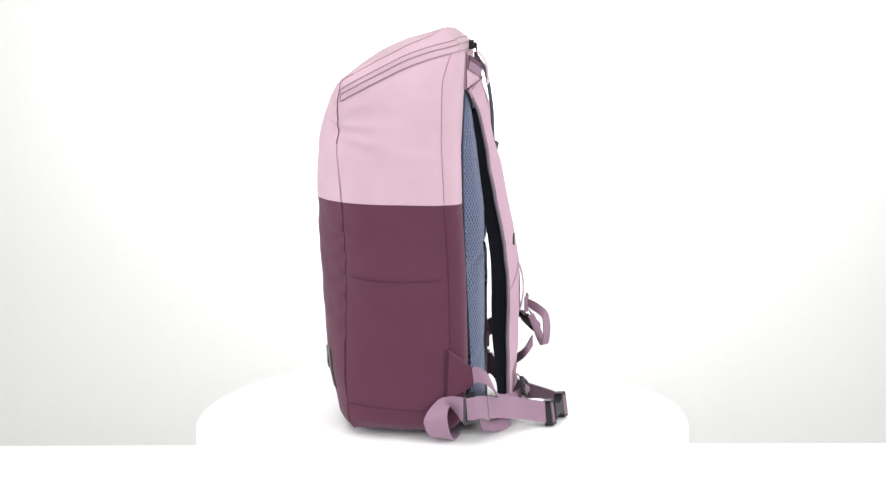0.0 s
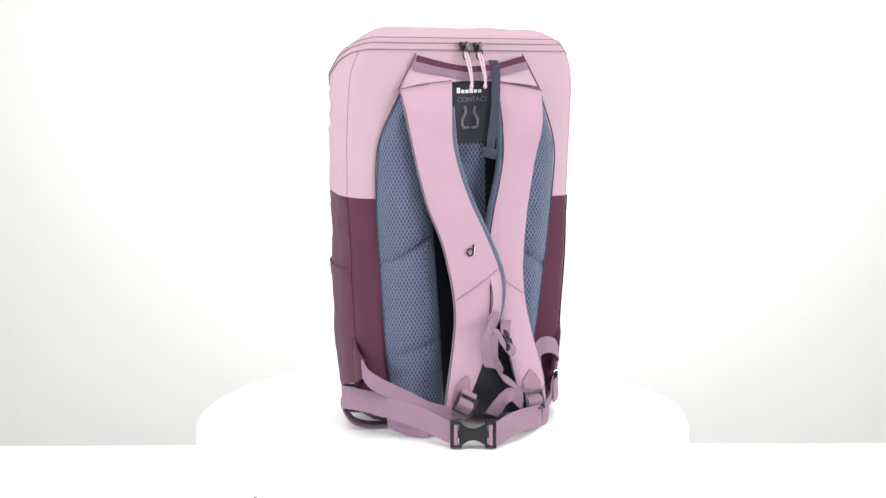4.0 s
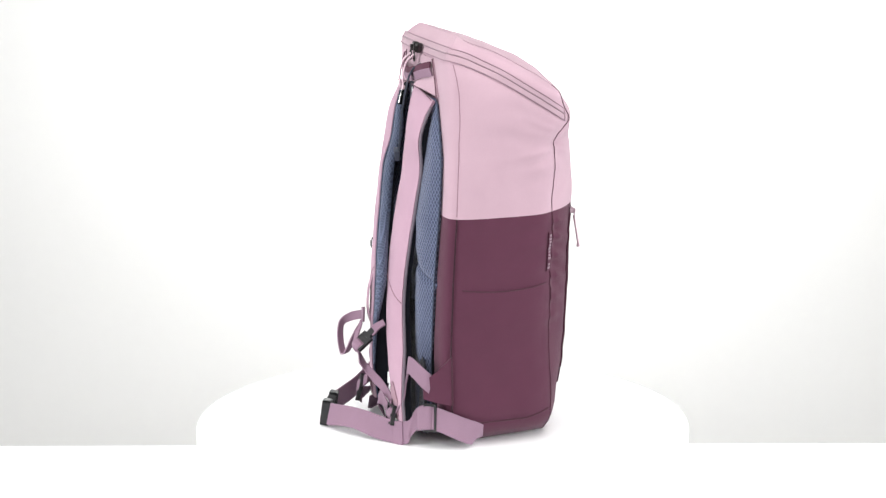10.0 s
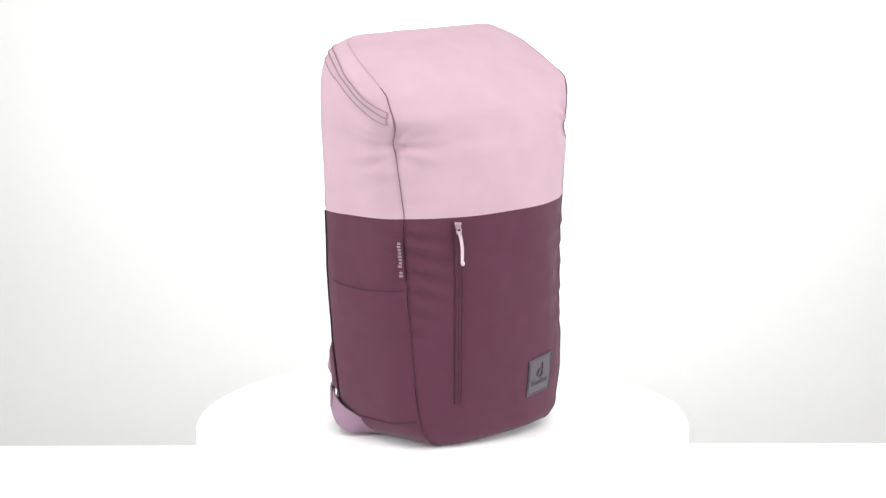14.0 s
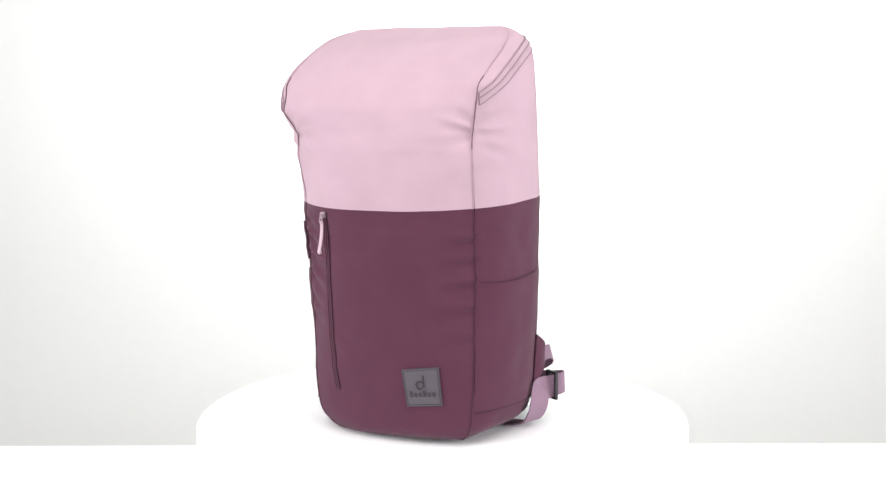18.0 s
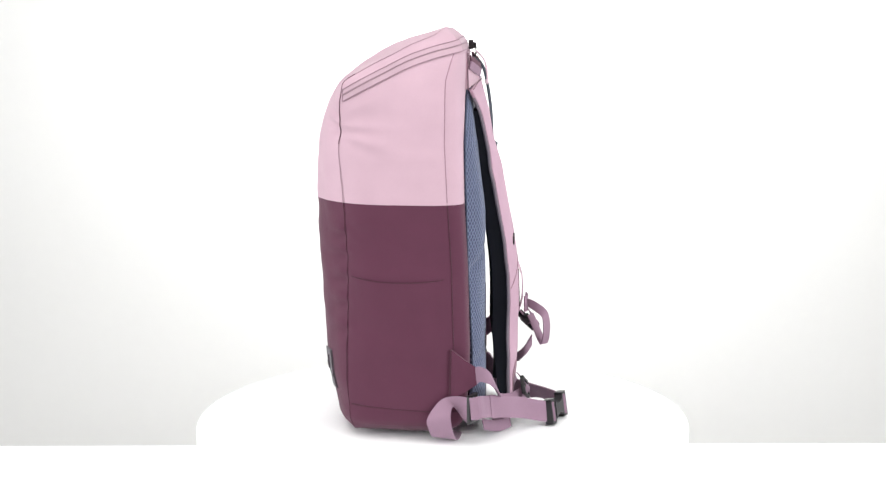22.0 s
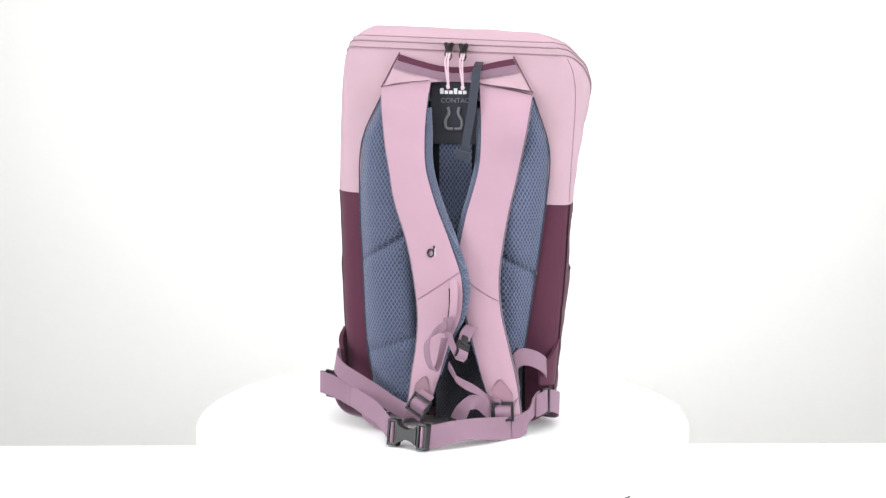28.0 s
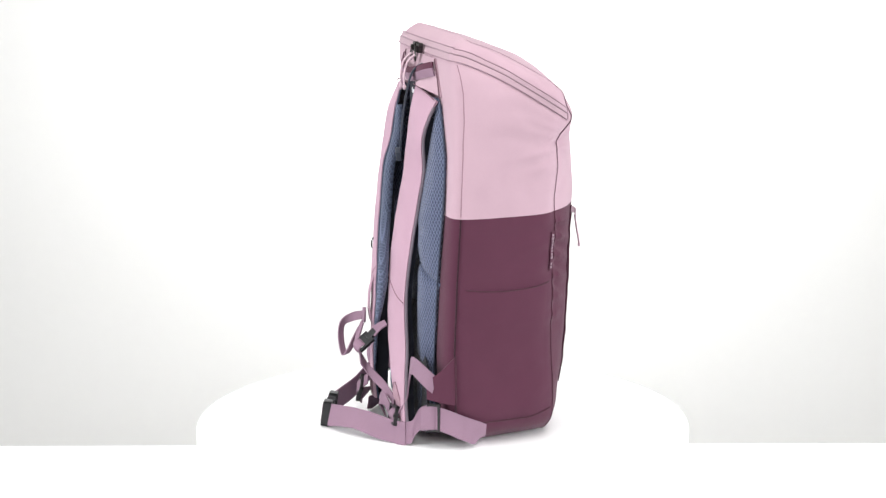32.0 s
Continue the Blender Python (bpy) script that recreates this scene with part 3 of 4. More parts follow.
def pack_back(bag):
    # mesh ground between the pads, and the two pads
    # black sheets beside the channel stand in for the shade on its floor
    for a, b in ((-.062, .004), (.040, .104)):
        P = np.array([[(x, float(cut("back", z)) - .0026, z) for x in np.linspace(a, b, 6)] for z in np.linspace(.012, .376, 20)])
        mesh_part("channel_shade", *sheet(P, 0.003, True), LINING_AND_SHADE, bag, "black mesh beside the air channel")
    P = np.array([[(x, float(cut("back", z)) - .0036 - .0010 * math.sin(math.pi * (x - .003) / .038), z) for x in np.linspace(.003, .041, 10)] for z in np.linspace(.02, .388, 20)])
    mesh_part("back_mesh", *sheet(P, 0.002, True), MESH, bag, "slate blue spacer mesh channel")
    outer = [(.392, -.052), (.384, -.063), (.33, -.0885), (.266, -.0925), (.18, -.089), (.094, -.0845), (.024, -.0755), (.009, -.066)]
    inner = [(.392, -.020), (.34, -.030), (.28, -.030), (.20, -.022), (.10, -.016), (.009, -.012)]
    verts, faces = sheet(pad_sheet(outer, inner, EDGE_LEFT, -0.0355, 0.0165, 2.8, GROOVES_LEFT), 0.004, True)
    mesh_part("back_pad", verts, faces, MESH, bag, "slate blue spacer mesh pad")
    outer = [(.386, .104), (.380, .1115), (.322, .130), (.262, .127), (.18, .1165), (.096, .1045), (.024, .097), (.009, .088)]
    inner = [(.386, .066), (.34, .078), (.28, .076), (.20, .068), (.10, .066), (.009, .066)]
    verts, faces = sheet(pad_sheet(outer, inner, EDGE_RIGHT, -0.0355, 0.0150, 1.9, GROOVES_RIGHT), 0.004)
    mesh_part("back_pad", verts, faces, MESH, bag, "slate blue spacer mesh pad")
    # dark lumbar panel; its upper reach stands in for shade over the pad
    P = np.array([[(x, 0, z) for x in np.linspace(.000 + .10 * max(0, z - .09), .102 - .55 * max(0, z - .08), 14)] for z in np.linspace(.004, .150, 22)])
    P[:, :, 1] = -0.0450 - 0.0070 * np.sin(np.linspace(0.15, math.pi - 0.15, 14))[None, :]
    mesh_part("lumbar_panel", *sheet(P, 0.003, True), LUMBAR, bag, "charcoal mesh lumbar panel")
    for edge, depth in (([(-.063, .386), (-.0885, .33), (-.0925, .266), (-.089, .18), (-.0845, .094), (-.0755, .03)], EDGE_LEFT), ([(.1115, .382), (.130, .322), (.127, .262), (.1165, .18), (.1045, .096), (.096, .03)], EDGE_RIGHT)):
        line = spline([(x, np.interp(z, *zip(*depth)) - .0008, z) for x, z in edge], 50)
        mesh_part("pad_piping", *tube(line, 0.0008, 6), STRAP_MESH, bag, "slate seam round the mesh pad")
    # pink yoke over the strap ends
    P = []
    for v in np.linspace(0, 1, 12):
        x0, x1 = -.043 - .0215 * v, .0885 + .0225 * v
        row = []
        for t in np.linspace(0, 1, 24):
            x = x0 + (x1 - x0) * t
            z = .4325 - .0405 * v - .004 * t + 0.009 * v * (1 - (2 * t - 1) ** 2)
            e = abs(2 * t - 1) ** 12
            bump = .0095 * v * v * max(0.0, 1 - abs(x + .010) / .04, 1 - abs(x - .058) / .04)
            row.append((x, -.0318 - .0047 * v + (.0008 + .0050 * v) * e - bump * (1 - e), z))
        P.append(row)
    yoke = mesh_part("yoke", *sheet(np.array(P), 0.0016), PINK, bag, "pink canvas yoke above the straps")
    for a, b in (((-.043, .4315), (-.0648, .391)), ((.0885, .4275), (.1112, .3855))):
        mesh_part("seam", *tube(spline([(a[0], -.0318, a[1]), ((a[0] + b[0]) / 2, -.0318, (a[1] + b[1]) / 2), (b[0], -.0325, b[1])], 12), 0.0007, 6), PINK_DARK, yoke)
    for pts in ([(-.064, -.0385, .392), (-.04, -.0425, .397), (-.006, -.0480, .4005)], [(.051, -.0465, .398), (.08, -.0420, .3925), (.111, -.0385, .3845)]):
        mesh_part("seam", *tube(spline(pts, 16), 0.0006, 6), PINK_DARK, yoke)
    # charcoal patch with print
    P = np.array([[(x, -0.0362, z) for x in np.linspace(-.0065, .0475, 5)] for z in np.linspace(.327, .401, 6)])
    patch = mesh_part("patch", *sheet(P, 0.0025, True), PATCH, bag, "charcoal fabric patch with printed marks")
    y = -0.0363
    for k in range(6):
        bm = bmesh.new()
        x = 0.0045 + k * 0.0053
        box(bm, x, x + 0.0042, y - 0.0004, y, .3845, .3885 + (0.0025 if k in (0, 3) else 0))
        rounded(bm, 0.0003, 1)
        part("print_bar", bm, WHITE_PRINT, patch, "white printed mark", False)
    lettering("CONTACT", 0.0078, (0.0052, y - 0.0002, .3745), GREY_PRINT, patch)
    for side in (-1, 1):
        path = [(0.0205 + side * q[0], y - 0.0004, q[1]) for q in ((.0065, .3695), (.0055, .362), (.0095, .354), (.0085, .3455), (.001, .3445))]
        mesh_part("emblem", *tube(spline(path, 20), 0.0019, 6), GREY_PRINT, patch, "grey printed emblem")
    # grab handle
    pts = [(-.0425, -.0362, .4275), (-.025, -.0415, .4225), (.0, -.0455, .4165), (.022, -.047, .4140), (.05, -.0455, .4160), (.072, -.0415, .4205), (.0885, -.0362, .4235)]
    flare = [-.0075, -.0035, 0, 0, 0, .0035, .0075]
    rows = [((x + f, y + .002, z - .0140), (x + f * .4, y, z - .0050)) for (x, y, z), f in zip(pts, flare)]
    handle = mesh_part("grab_handle", *band(rows, 40, 0.0016, 6), MAUVE, bag, "mauve webbing grab handle lined with plum")
    rows = [((x + f * .4, y + .0002, z - .0052), (x, y + .0016, z + .0018)) for (x, y, z), f in zip(pts, flare)]
    mesh_part("handle_lining", *band(rows, 40, 0.0016, 5), PLUM, handle, "plum webbing lining")
    # slate compression strap with a tab
    pts = [(.050, -.037, .4215), (.0485, -.0475, .414), (.0468, -.054, .395), (.0430, -.0590, .362), (.0385, -.0605, .335), (.0360, -.0610, .318)]
    rows = [((x - .0048, y + .002, z), (x + .0048, y, z)) for x, y, z in pts]
    strap = mesh_part("top_strap", *band(rows, 40, 0.0018, 5), SLATE, bag, "slate webbing strap hanging over the patch")
    bm = bmesh.new()
    box(bm, -.0085, .0085, -.003, .003, -.0055, .0055, pose(.0350, -.0610, .3170, 8, 14, -10))
    rounded(bm, 0.0018)
    part("tab", bm, SLATE, strap, "slate folded strap end")


def lettering(text, size, at, material, parent):
    curve = bpy.data.curves.new("words", "FONT")
    curve.body, curve.size, curve.extrude = text, size, 0.00015
    ob = new("words", curve)
    ob.matrix_world = pose(*at, 90, 0, 0)
    bpy.context.view_layer.update()
    me = bpy.data.meshes.new_from_object(ob.evaluated_get(bpy.context.evaluated_depsgraph_get()))
    me.transform(ob.matrix_world)
    bpy.data.objects.remove(ob)
    me.materials.clear()
    me.materials.append(material)
    words = new("words", me)
    words.parent = parent
    tagged(words, "grey printed word")
    return words


def zip_level(y, side):
    """The zip's level on a side, by depth."""
    near = y + np.linspace(-.022, .022, 23)
    z = np.interp(near, [-.052, -.03, -.02, .02, .06, .104, .126], [.4440, .4410, .4380, .4215, .3990, .3725, .3590] if side == "R" else [.440, .438, .4365, .4245, .4065, .3850, .3720])
    return float(np.mean(z))


def pack_zips(bag):
    spots = []
    for y in np.linspace(.1005, -.0285, 46):
        spots.append(("R", y, zip_level(y, "R")))
    for t in np.linspace(0.02, 0.98, 40):
        spots.append(("B", t, .4400 - .0010 * t))
    for y in np.linspace(-.0285, .1065, 46):
        spots.append(("L", y, zip_level(y, "L")))

    def tape(side, spot, z, out):
        if side == "B":
            return shell("B", spot, z, out)
        a, b = cut("sry" if side == "R" else "sly", z), cut("back", z)
        t = min(1.0, max(0.0, (spot - b) / (a - b)))
        return shell(side, t if side == "L" else 1 - t, z, out)

    P = np.array([[tape(s, t, z + d, 0.0012) for d in np.linspace(-.0066, .0066, 5)] for s, t, z in spots])
    lid_zip = mesh_part("lid_zip", *sheet(P, 0.0016, True), TAPE, bag, "mauve pink zip tape round the lid")
    lines = np.array([[tape(s, t, z + d, 0.0016) for d in (-.0066, 0.0008, .0066)] for s, t, z in spots])
    mesh_part("zip_coil", *tube(lines[:, 1], 0.0009, 6), COIL, lid_zip, "rose zip coil")
    for k in (0, 2):
        mesh_part("seam", *tube(lines[:, k], 0.0005, 6), ZIP_LINE, lid_zip, "dark seam beside the zip")
    for k in (0, -1):
        mesh_part("seam", *tube(spline(P[k], 8), 0.0008, 6), ZIP_LINE, lid_zip)
    # two sliders with cords
    for x, lean in ((.0148, 0.0), (.0315, 0.0)):
        z = .4395 - .0006 * x / .01
        slider = zip_slider(bag, pose(x, -.0335, z - .001, 0, 0, 0), size=1.1)
        path = [(x - .0012, -.0400, z - .008), (x - .0022, -.0480, z - .016), (x - .0006, -.0520, z - .028), (x + .0012 + lean, -.0530, z - .038), (x + .0018, -.0525, z - .0445)]
        cord(slider, path)
        path = [(x + .0014, -.0400, z - .008), (x + .0008, -.0485, z - .016), (x + .0016, -.0524, z - .028), (x + .0022 + lean, -.0532, z - .038), (x + .0024, -.0525, z - .0445)]
        cord(slider, path, False)
    # front pocket zip
    heights = np.linspace(.047, .2585, 60)
    P = np.array([[shell("F", t, z, 0.0010) for t in np.linspace(-.0145, .0145, 4) + .790 + .018 * (1 - z / .25)] for z in heights])
    front = mesh_part("front_zip", *sheet(P, 0.0014), PLUM, bag, "plum zip pocket on the front")
    for k in (0, 3):
        mesh_part("seam", *tube(P[:, k], 0.0007, 6), PIPING, front, "dark seam beside the zip")
    mesh_part("zip_coil", *tube(P[:, 1:3].mean(axis=1), 0.0006, 6), PIPING, front)
    top = shell("F", .790, .2580, 0.002)
    pull = zip_slider(bag, pose(top[0], top[1], top[2] - 0.004, 0, 0, 180 - 22), PALE, "pale pink zip slider with a cord", 0.72)
    path = [(top[0], top[1] + .003, top[2] - .010), (top[0] - .0015, top[1] + .0055, top[2] - .022), (top[0] - .001, top[1] + .0075, top[2] - .034), (top[0] + .0005, top[1] + .009, top[2] - .045)]
    cord(pull, path)
    cord(pull, [(a + .0018, b, c) for a, b, c in path], False)


def zip_slider(bag, m, mat=None, label="black zip slider with a pale cord", size=1.0):
    m = m @ Matrix.Scale(size, 4)
    mat = mat or GUNMETAL
    bm = bmesh.new()
    outline = [(-.0052, .0042), (-.0048, .0014), (-.0036, -.0014), (-.0034, -.0046), (.0034, -.0046), (.0036, -.0014), (.0048, .0014), (.0052, .0042), (.0026, .0054), (.0, .0036), (-.0026, .0054)]
    front = [bm.verts.new(m @ Vector((x, -.0030, z))) for x, z in outline]
    rear = [bm.verts.new(m @ Vector((x, .0020, z))) for x, z in outline]
    bm.faces.new(front)
    bm.faces.new(rear[::-1])
    for a in range(len(outline)):
        b = (a + 1) % len(outline)
        bm.faces.new((front[a], rear[a], rear[b], front[b]))
    box(bm, -.0013, .0013, -.0062, -.0028, -.0040, .0026, m)
    rounded(bm, 0.0006)
    slider = part("zip_slider", bm, mat, bag, label)
    ring = [m @ Vector((.0034 * math.cos(a), -.0056, -.0075 + .0056 * math.sin(a))) for a in np.linspace(0, 2 * math.pi, 20)]
    mesh_part("pull_ring", *tube(ring, 0.0008, 6), mat, slider)
    return slider


def cord(parent, path, knot=True):
    line = spline(path, 24)
    c = mesh_part("cord", *tube(line, 0.0011, 8), CORD, parent, "pale pink cord")
    if knot:
        bm = bmesh.new()
        bmesh.ops.create_icosphere(bm, subdivisions=2, radius=0.0024)
        for v in bm.verts:
            v.co = Vector((v.co.x, v.co.y, v.co.z * 1.25)) * (1 + 0.15 * noise.noise(v.co * 900)) + Vector(line[-1])
        part("knot", bm, CORD, c)


def pack_seams(bag):
    low, high = levels(0.0005, SEAM_Z), levels(SEAM_Z, 0.4545)
    for seg, t in (("F", 0.0), ("F", 1.0)):
        inner = 0.004 if t == 0 else 0.996
        mesh_part("front_piping", *tube([shell(seg, inner, z, 0.0003) for z in low], 0.0006, 6), PIPING, bag, "dark plum piping")
        lift = [(z, 0.0003 + 0.0010 * math.exp(-((z - .345) / .02) ** 2)) for z in high]
        for lo, hi, r, mat in ((.404, .46, .0004, PALE_SEAM), (.328, .408, .0006, PINK_DARK), (.26, .332, .0004, PINK_DARK if t else PALE_SEAM)):
            mesh_part("lid_piping", *tube([shell(seg, inner, z, k + .0003) for z, k in lift if lo < z < hi], r, 6), mat, bag, "thin rose piping")
    # the right seam's darker plum stands in for the shade in its furrow
    for seg, t, r, proud, mat in (("R", WRAP_R, 0.0009, 0.0010, SHADED_SEAM), ("L", WRAP_L, 0.0005, 0.0004, PIPING)):
        mesh_part("back_piping", *tube([shell(seg, t, z, proud) for z in levels(0.03, SEAM_Z)], r, 6), mat, bag, "dark plum piping")
        mesh_part("back_piping", *tube([shell(seg, t, z, 0.0) for z in levels(SEAM_Z + 0.003, 0.430)], 0.0006, 6), PINK_THREAD, bag, "rose seam")
    ring = [shell("R", t, .0285 - .006 * min(1, 4 * t), 0.0006) for t in np.linspace(0.02, 0.98, 30)]
    mesh_part("base_seam", *tube(ring, 0.0009, 6), PIPING, bag, "dark plum seam above the base")
    ring = [shell("L", t, .029 + .004 * t, 0.0006) for t in np.linspace(0.02, 0.98, 30)]
    mesh_part("base_seam", *tube(ring, 0.0009, 6), PIPING, bag, "dark plum seam above the base")
    # side pockets of the same canvas, with a hem a little open
    for seg, a, b, dip in (("R", .010, .86, .004), ("L", .18, .988, .004)):
        zs = np.r_[np.linspace(.027, .165, 24), np.linspace(.17, .181, 5)]
        P = []
        for z in zs:
            row = []
            for t in np.linspace(a, b, 30):
                k = (t - a) / (b - a)
                sag = dip * 4 * k * (1 - k) * (z / .18) ** 4
                gap = -0.0010 + (0.0020 + 0.0008 * max(0.0, (z - .12) / .06) ** 2) * math.sin(math.pi * k) ** 0.5
                row.append(shell(seg, t, z - sag, gap))
            P.append(row)
        pocket = mesh_part("side_pocket", *sheet(np.array(P), 0.0015), PLUM, bag, "plum canvas side pocket with a hemmed mouth")
        mesh_part("hem", *tube(np.array(P[-1]), 0.0007, 6), PIPING, pocket, "stitched hem")
    # woven tag in the front seam
    def on_side(t0, t1, z0, z1, out, n=8):
        return np.array([[shell("R", t, z, out) for t in np.linspace(t0, t1, 4)] for z in np.linspace(z0, z1, n)])

    tag = mesh_part("side_tag", *sheet(on_side(.004, .040, .194, .240, .0022), 0.0012), PLUM, bag, "small plum woven tag with pale print")
    for k, z in enumerate(np.linspace(.1965, .2345, 11)):
        if k != 2:
            mesh_part("print_bar", *sheet(on_side(.012, .031 if k % 3 else .036, z, z + .0026, .0027, 4), 0.0006), TAG_PRINT, tag, "pale printed mark", False)
    # sewn label low on the front
    def on_label(u, v, out):
        """A point on the label, which sits a little askew: u across from its far end, v up."""
        t = (.147 + .013 * v) * (1 - u) + (.345 + .012 * v) * u
        z = (.0430 + .0455 * v) * (1 - u) + (.0393 + .0441 * v) * u
        return shell("F", t, z, out)

    P = np.array([[on_label(u, v, 0.0016) for u in np.linspace(0, 1, 8)] for v in np.linspace(0, 1, 8)])
    lab = mesh_part("label", *sheet(P, 0.0015), LABEL, bag, "square grey rubber label with dark marks")
    for d in (0.0, 0.045):
        edge = [(d, d), (1 - d, d), (1 - d, 1 - d), (d, 1 - d), (d, d)]
        line = [on_label(a[0] + (b[0] - a[0]) * k, a[1] + (b[1] - a[1]) * k, 0.0017) for a, b in zip(edge, edge[1:]) for k in np.linspace(0, 1, 9)]
        mesh_part("stitching", *tube(np.array(line), 0.0004 if d else 0.0003, 5), LABEL_PRINT, lab)
    ring = [on_label(.54 + .10 * math.cos(a), .575 + .105 * math.sin(a), 0.0022) for a in np.linspace(0, 2 * math.pi, 20)]
    mesh_part("emblem", *tube(ring, 0.0010, 5), LABEL_PRINT, lab, "dark embossed mark")
    stem = [on_label(.43, v, 0.0022) for v in np.linspace(.52, .83, 6)]
    mesh_part("emblem", *tube(stem, 0.0010, 5), LABEL_PRINT, lab, "dark embossed mark")
    for k in range(6):
        u = .86 - k * .125
        P = np.array([[on_label(a, v, 0.0021) for a in (u, u - .045, u - .09)] for v in (.26, .31, .36 + (.06 if k in (0, 3) else 0))])
        mesh_part("print_bar", *sheet(P, 0.0006, True), LABEL_PRINT, lab, "dark embossed mark", False)
    # mark on the strap
    c = on_strap(STRAP_LEFT, 0.5, 0.515, 0.0008)
    ring = [c + np.array([.0036 * math.cos(a), 0, .0042 * math.sin(a)]) for a in np.linspace(0.6, 2 * math.pi - 0.2, 20)] + [c + np.array([.0038, 0, q]) for q in np.linspace(0, .0085, 5)]
    mark = mesh_part("strap_mark", *tube(ring, 0.0011, 6), BLACK, bag, "small black and white sewn mark")
    mesh_part("strap_mark_edge", *tube([c + np.array([.0050, -.0004, q]) for q in np.linspace(-.003, .006, 6)], 0.0005, 6), WHITE_PRINT, mark)


# ---- webbing, sliders and buckles ----
def web(name, pts, width, bag, label, n=48, thick=0.0016, mat=None):
    """Webbing along rows of (x, y, z, direction of its width)."""
    rows = []
    for x, y, z, wx, wy, wz in pts:
        w = np.array([wx, wy, wz], float)
        w = w / np.linalg.norm(w) * width / 2
        rows.append((np.array([x, y, z]) - w, np.array([x, y, z]) + w))
    return mesh_part(name, *band(rows, n, thick, 6), mat or MAUVE, bag, label)


def facing(at, out, up=(0, 0, 1)):
    """A pose at a point: local y looks inwards, against out; local z near up."""
    y = -Vector(out).normalized()
    x = y.cross(Vector(up)).normalized()
    z = x.cross(y)
    m = Matrix((x, y, z)).transposed().to_4x4()
    m.translation = at
    return m


def ladder_lock(bag, m, w, h, deep=0.0024, label="black plastic strap slider", middle=True):
    bm = bmesh.new()
    r = 0.0029
    for x in (-w / 2, w / 2 - r):
        box(bm, x, x + r, -deep, deep, -h / 2, h / 2, m)
    for z in (-h / 2, -r / 2, h / 2 - r) if middle else (-h / 2, h / 2 - r):
        box(bm, -w / 2, w / 2, -deep * 0.85 if z != -r / 2 else -deep * 1.4, deep * 0.85, z, z + r, m)
    rounded(bm, 0.0007)
    return part("strap_slider", bm, BLACK, bag, label)


def buckle(bag, m, w=0.052, h=0.030):
    """A side-release buckle: two framed ends and a waisted body between them."""
    bm = bmesh.new()
    for side in (-1, 1):
        x = side * (w / 2 - 0.0065)
        for dx in (-.0065, .0035):
            box(bm, x + dx, x + dx + .003, -.005, .005, -h / 2, h / 2, m)
        for z in (-h / 2, h / 2 - .0032):
            box(bm, x - .0065, x + .0065, -.005, .005, z, z + .0032, m)
    box(bm, -w / 2 + .004, w / 2 - .004, -.003, .003, -.004, .004, m)
    rounded(bm, 0.0010)
    thing = part("buckle", bm, BLACK, bag, "black plastic side release buckle")
    bm = bmesh.new()
    outline = []
    for side in (1, -1):
        for k in np.linspace(-1, 1, 13):
            x = k * (w / 2 - 0.0120)
            outline.append((side * x, side * (h / 2 - 0.0025 - 0.0065 * (1 - k * k))))
    front = [bm.verts.new(m @ Vector((x, -.0058, z))) for x, z in outline]
    rear = [bm.verts.new(m @ Vector((x, .0040, z))) for x, z in outline]
    bm.faces.new(front)
    bm.faces.new(rear[::-1])
    for i in range(len(outline)):
        j = (i + 1) % len(outline)
        bm.faces.new((front[i], rear[i], rear[j], front[j]))
    bmesh.ops.bevel(bm, geom=[e for e in bm.edges if e.verts[0] in front and e.verts[1] in front], offset=0.0014, segments=2, affect="EDGES")
    part("buckle_body", bm, BLACK, thing)
    for side in (-1, 1):
        x = side * (w / 2 - 0.0062)
        rows = [(m @ Vector((x + d, y, -h / 2 + .0035)), m @ Vector((x + d, y, h / 2 - .0035))) for d, y in ((-.0028, .003), (-.0022, -.004), (0, -.0062), (.0022, -.004), (.0028, .003))]
        mesh_part("webbing_loop", *band(rows, 16, 0.0014, 4), MAUVE, thing, "mauve webbing through the buckle")
    return thing


